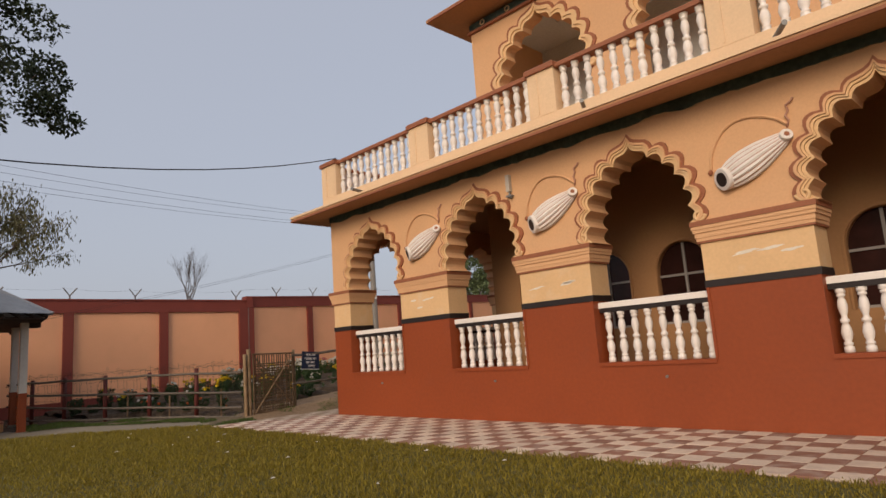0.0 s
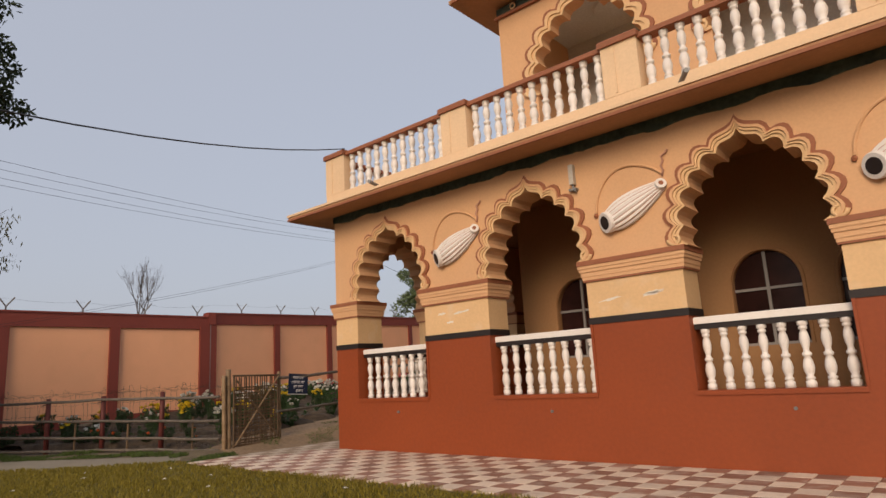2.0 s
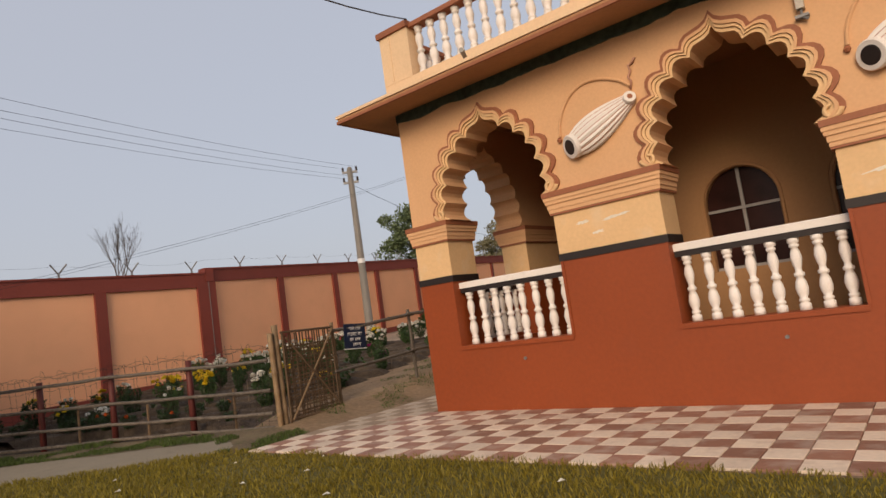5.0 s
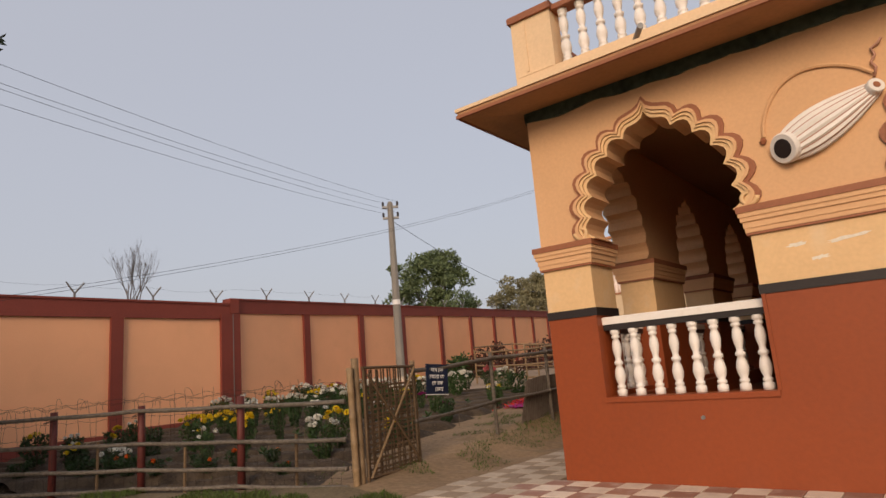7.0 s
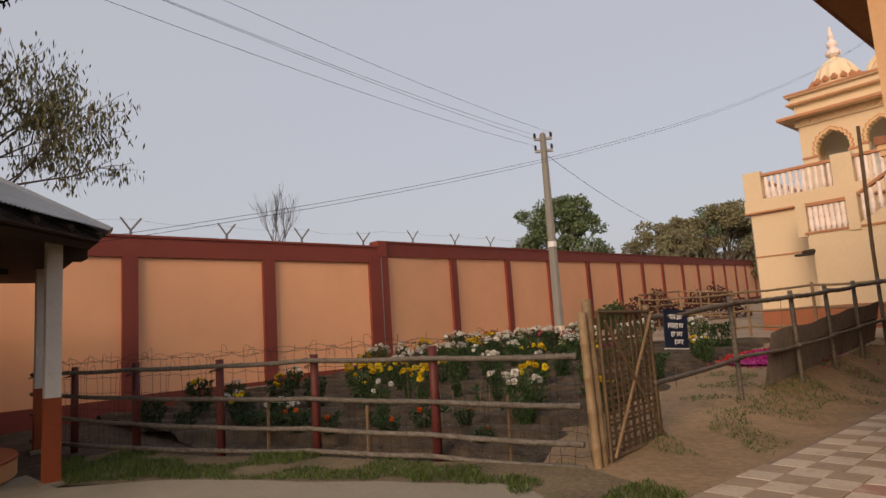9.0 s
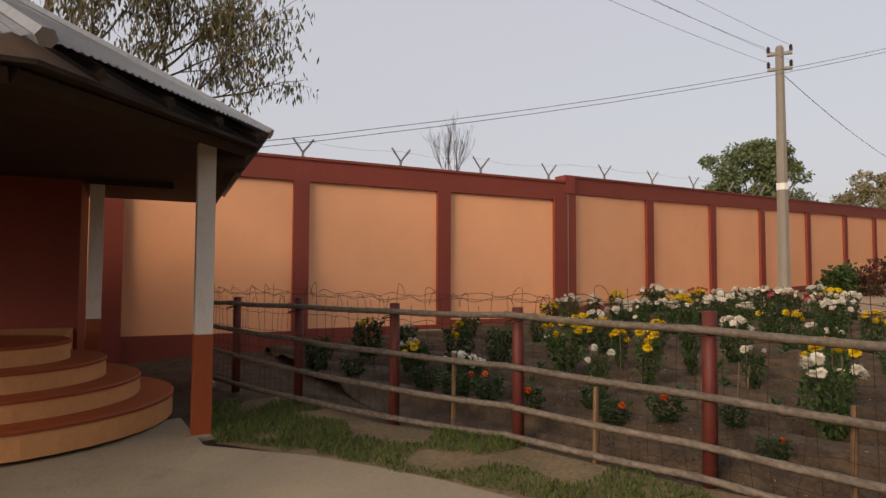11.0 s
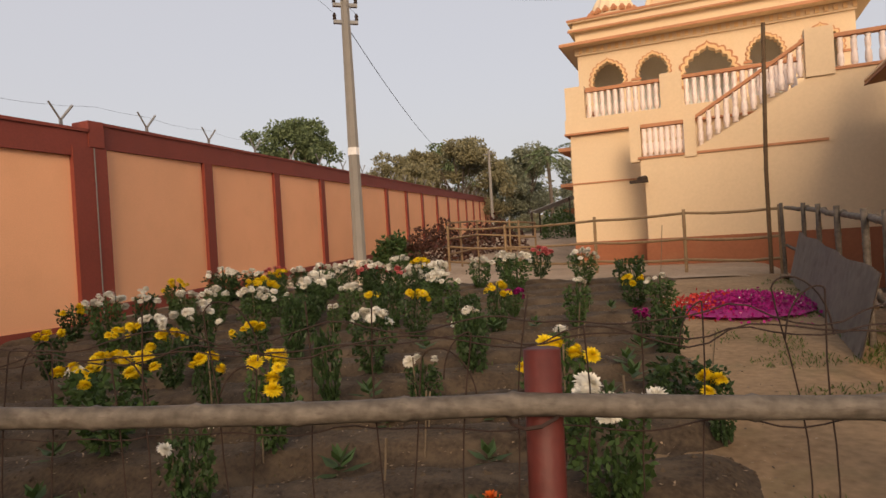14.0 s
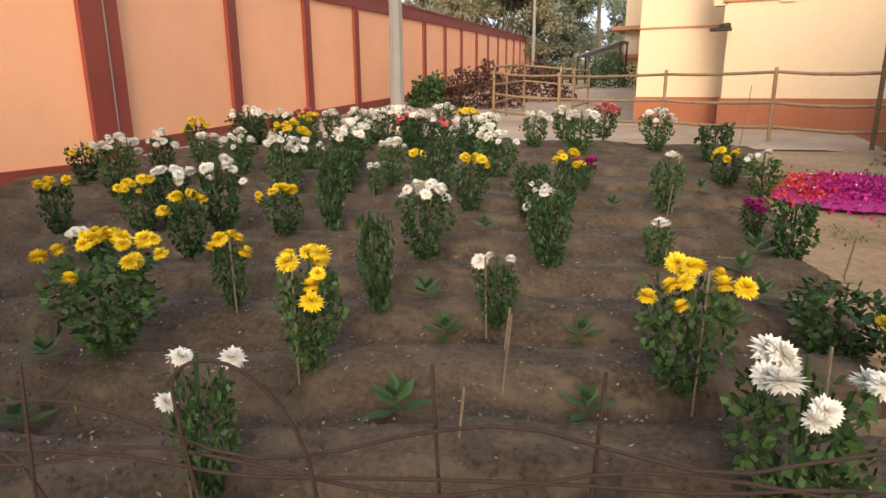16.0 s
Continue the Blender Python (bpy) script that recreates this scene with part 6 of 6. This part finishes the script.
crown_tree("shade_tree", "tall dark green leafy tree behind the porch", -28.2, 1.8, 0.0, 19.0, 4.8, M_TREE4, 120, 260, 0.22, low=0.55, girth=0.18)
crown_tree("broad_tree", "rounded dark green tree beyond the boundary wall", -61.3, 68, 0.0, 18.2, 6.1, M_TREE, 85, 230, 0.40, low=0.4)
crown_tree("olive_tree", "olive green tree beyond the boundary wall", -46.5, 68, 0.0, 12.2, 5.2, M_TREE2, 75, 300, 0.34, low=0.25)
crown_tree("olive_tree", "olive green tree beyond the boundary wall", -40.5, 69, 0.0, 13.2, 5.6, M_TREE2, 75, 300, 0.34, low=0.25)
crown_tree("far_tree", "far tree behind the wall, its grey-green leaves paled for haze", -35.0, 76, 0.0, 12.6, 5.2, M_TREE5, 60, 240, 0.40, low=0.2)
crown_tree("far_tree", "far tree behind the wall, its grey-green leaves paled for haze", -29.5, 88, 0.0, 13.6, 6.0, M_TREE5, 60, 240, 0.42, low=0.2)
crown_tree("far_tree", "dark green far tree behind the olive trees", -49.0, 84, 0.0, 15.6, 6.5, M_TREE, 60, 220, 0.42, low=0.25)
crown_tree("far_tree", "far tree behind the wall, its grey-green leaves paled for haze", -22, 95, 0.0, 13.5, 6.0, M_TREE5, 55, 200, 0.42, low=0.2)

# drooping tree behind the porch
dt = thing("drooping_tree", "thin-crowned tree with drooping brownish green leaves", "tree", pose(-28.0, 2.6, 0))
b, tips = Build(), []
b.tube([(0, 0, -0.3), (0.1, 0.1, 2.5), (0.1, 0.2, 4.6)], [0.2, 0.16, 0.12], 8)
for d0 in ((0.15, 0.9, 0.8), (0.5, 0.5, 1.0), (-0.3, 0.1, 1.2), (0.3, -0.6, 1.0), (0.1, 1.0, 0.35)):
    branching(b, (0.1, 0.2, 4.5), d0, 1.95, 0.06, 3, 0.75, tips, 0.02)
part("trunk", b, M_BARK, dt)
P = []
for p, d0 in tips:
    for k in range(18):
        s = rng.uniform(-0.8, 0.3)
        P.append((p.x + d0.x * s + rng.normal() * 0.2, p.y + d0.y * s + rng.normal() * 0.16, p.z + d0.z * s - rng.uniform(0, 0.3)))
P = np.array(P)
dd = rng.normal(size=P.shape) * 0.28 + (0, 0, -1)
part("leaves", quads("leaves", P, unit(dd), unit(np.cross(dd, rng.normal(size=P.shape))), rng.uniform(0.12, 0.24, len(P)), rng.uniform(0.03, 0.055, len(P)), M_TREE3), None, dt)

# bare tree
bt = thing("bare_tree", "leafless grey tree beyond the wall", "tree", pose(-35.0, 14.72, 0))
b, tips = Build(), []
b.tube([(0, 0, -0.3), (0.05, 0, 2.5), (0, 0, 4.9)], [0.16, 0.12, 0.08], 6)
for d0 in ((0.0, 0.28, 1), (0.1, -0.28, 1), (-0.1, 0.05, 1.2), (0.1, 0.5, 0.8)):
    branching(b, (0, 0, 4.75), d0, 1.12, 0.038, 4, 0.42, tips, 0.30, 4)
part("branchwork", b, M_BARKP, bt)

# palm
pm = thing("palm_tree", "tall palm with feathery fronds far behind the yard", "tree", pose(-30.5, 68, 0))
part("trunk", Build().tube([(0, 0, -0.3), (0.2, 0, 5), (0, 0, 10.0)], [0.24, 0.19, 0.16], 8), M_BARK, pm)
C, Dv = [], []
for i in range(15):
    a = i * 2.4
    e = 0.9 - 1.5 * (i / 15)
    for s in np.linspace(0.25, 1, 22):
        p = np.array([math.cos(a) * 2.5 * s, math.sin(a) * 2.5 * s, 10 + 2.5 * s * e - 1.3 * s * s])
        for sd in (-1, 1):
            C.append(p)
            Dv.append((-math.sin(a) * sd + math.cos(a) * 0.4, math.cos(a) * sd + math.sin(a) * 0.4, -0.55))
C, Dv = np.array(C), np.array(Dv)
part("fronds", quads("fronds", C, unit(Dv), unit(np.cross(Dv, rng.normal(size=Dv.shape))), rng.uniform(0.5, 0.8, len(C)), np.full(len(C), 0.09), M_TREE), None, pm)

# bushes at the foot of the wall and far yard
M_HEDGE = leafy("red_brown_hedge_leaves", (0.075, 0.035, 0.025), 0.4, 0.15)
for x, y, rx, ry, h, m_, lab in ((-25.1, 27.0, 1.5, 1.0, 1.45, M_HEDGE, "clipped red-brown hedge by the wall"), (-26.9, 26.8, 0.9, 0.8, 1.1, M_LEAF2, "small green bush by the wall"), (-24.4, 31, 1.5, 1.2, 1.5, M_HEDGE, "clipped red-brown hedge by the wall"),
                               (-24.2, 44, 1.5, 1.2, 1.9, M_LEAF2, "green bush beside the distant house")):
    q = unit(rng.normal(size=(1500, 3))) * (rng.uniform(0.3, 1, 1500) ** 0.4)[:, None]
    q[:, 2] = np.abs(q[:, 2])
    q = q * np.array([rx, ry, h]) * (1 + 0.12 * np.sin(q[:, :1] * 9))
    o = solid("hedge", leaf_cloud("hedge", q, 0.16, 0.10, m_, 0.0), None, lab, "hedge", at=pose(x, y, ground_z(x, y) + 0.02))
# wooded skyline
tl = []
for i in range(260):
    x = -150 + 190 * rng.uniform()
    y = 118 + rng.uniform(-8, 20)
    cr = rng.uniform(2.5, 5)
    q = unit(rng.normal(size=(60, 3))) * cr * (rng.uniform(0.3, 1, 60) ** 0.4)[:, None] + np.array([x, y, rng.uniform(1, 9.5)])
    tl.append(q)
tl = np.concatenate(tl)
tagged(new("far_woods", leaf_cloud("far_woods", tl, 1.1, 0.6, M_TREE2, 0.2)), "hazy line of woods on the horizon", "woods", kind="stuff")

# ---- paving ----
TS = 0.2875
pave = tagged(new("pavement", fix(Build().box(-13.36, 6.0, 6.3, FY, -0.2, 0.016).box(-13.36, FX - 0.002, FY, 14.2, -0.2, 0.016).mesh("pavement", M_JOINT))), "checkered tile paving round the hall", "pavement", kind="structure")
me_tile = {}
for k, m_ in ((0, M_TILER), (1, M_TILEW), (2, M_TILEOLD), (3, M_TILEOLD2)):
    me_tile[k] = fix(Build().chamfer(-TS / 2 + 0.004, TS / 2 - 0.004, -TS / 2 + 0.004, TS / 2 - 0.004, -0.012, 0.012, 0.004).mesh("tile", m_))
rest = {0: Build(), 1: Build()}
worn = {0: Build(), 1: Build()}
made = 0
for i in range(64):
    for j in range(8):
        x, y = -13.35 + (i + 0.5) * TS, FY - (j + 0.5) * TS
        k = (i + j) % 2
        z = 0.016 + random.uniform(0, 0.004)
        if x < -3.0 and made < 300:
            old = 2 if x + 0.5 * noise.noise((x * 2, y * 2, 2)) < -12.35 and y > 7.5 + 0.6 * noise.noise((x, y, 8)) else 0
            part("tile", me_tile[k + old], None, pave, at=pose(x, y, z + 0.006, random.uniform(-0.3, 0.3), random.uniform(-0.3, 0.3), 0))
            made += 1
        else:
            rest[k].chamfer(x - TS / 2 + 0.004, x + TS / 2 - 0.004, y - TS / 2 + 0.004, y + TS / 2 - 0.004, 0.0, z + 0.018, 0.004)
for i in range(4):
    for j in range(19):
        x, y = -13.35 + (i + 0.5) * TS + 0.06, FY + (j + 0.5) * TS
        z = 0.016 + random.uniform(0, 0.004)
        worn[(i + j + 1) % 2].chamfer(x - TS / 2 + 0.004, x + TS / 2 - 0.004, y - TS / 2 + 0.004, y + TS / 2 - 0.004, 0.0, z + 0.018, 0.004)
tagged(part("terracotta_tiles", rest[0], M_TILER, pave), kind="stuff")
tagged(part("cream_tiles", rest[1], M_TILEW, pave), kind="stuff")
tagged(part("worn_tiles", worn[0], M_TILEOLD, pave), kind="stuff")
tagged(part("worn_cream_tiles", worn[1], M_TILEOLD2, pave), kind="stuff")
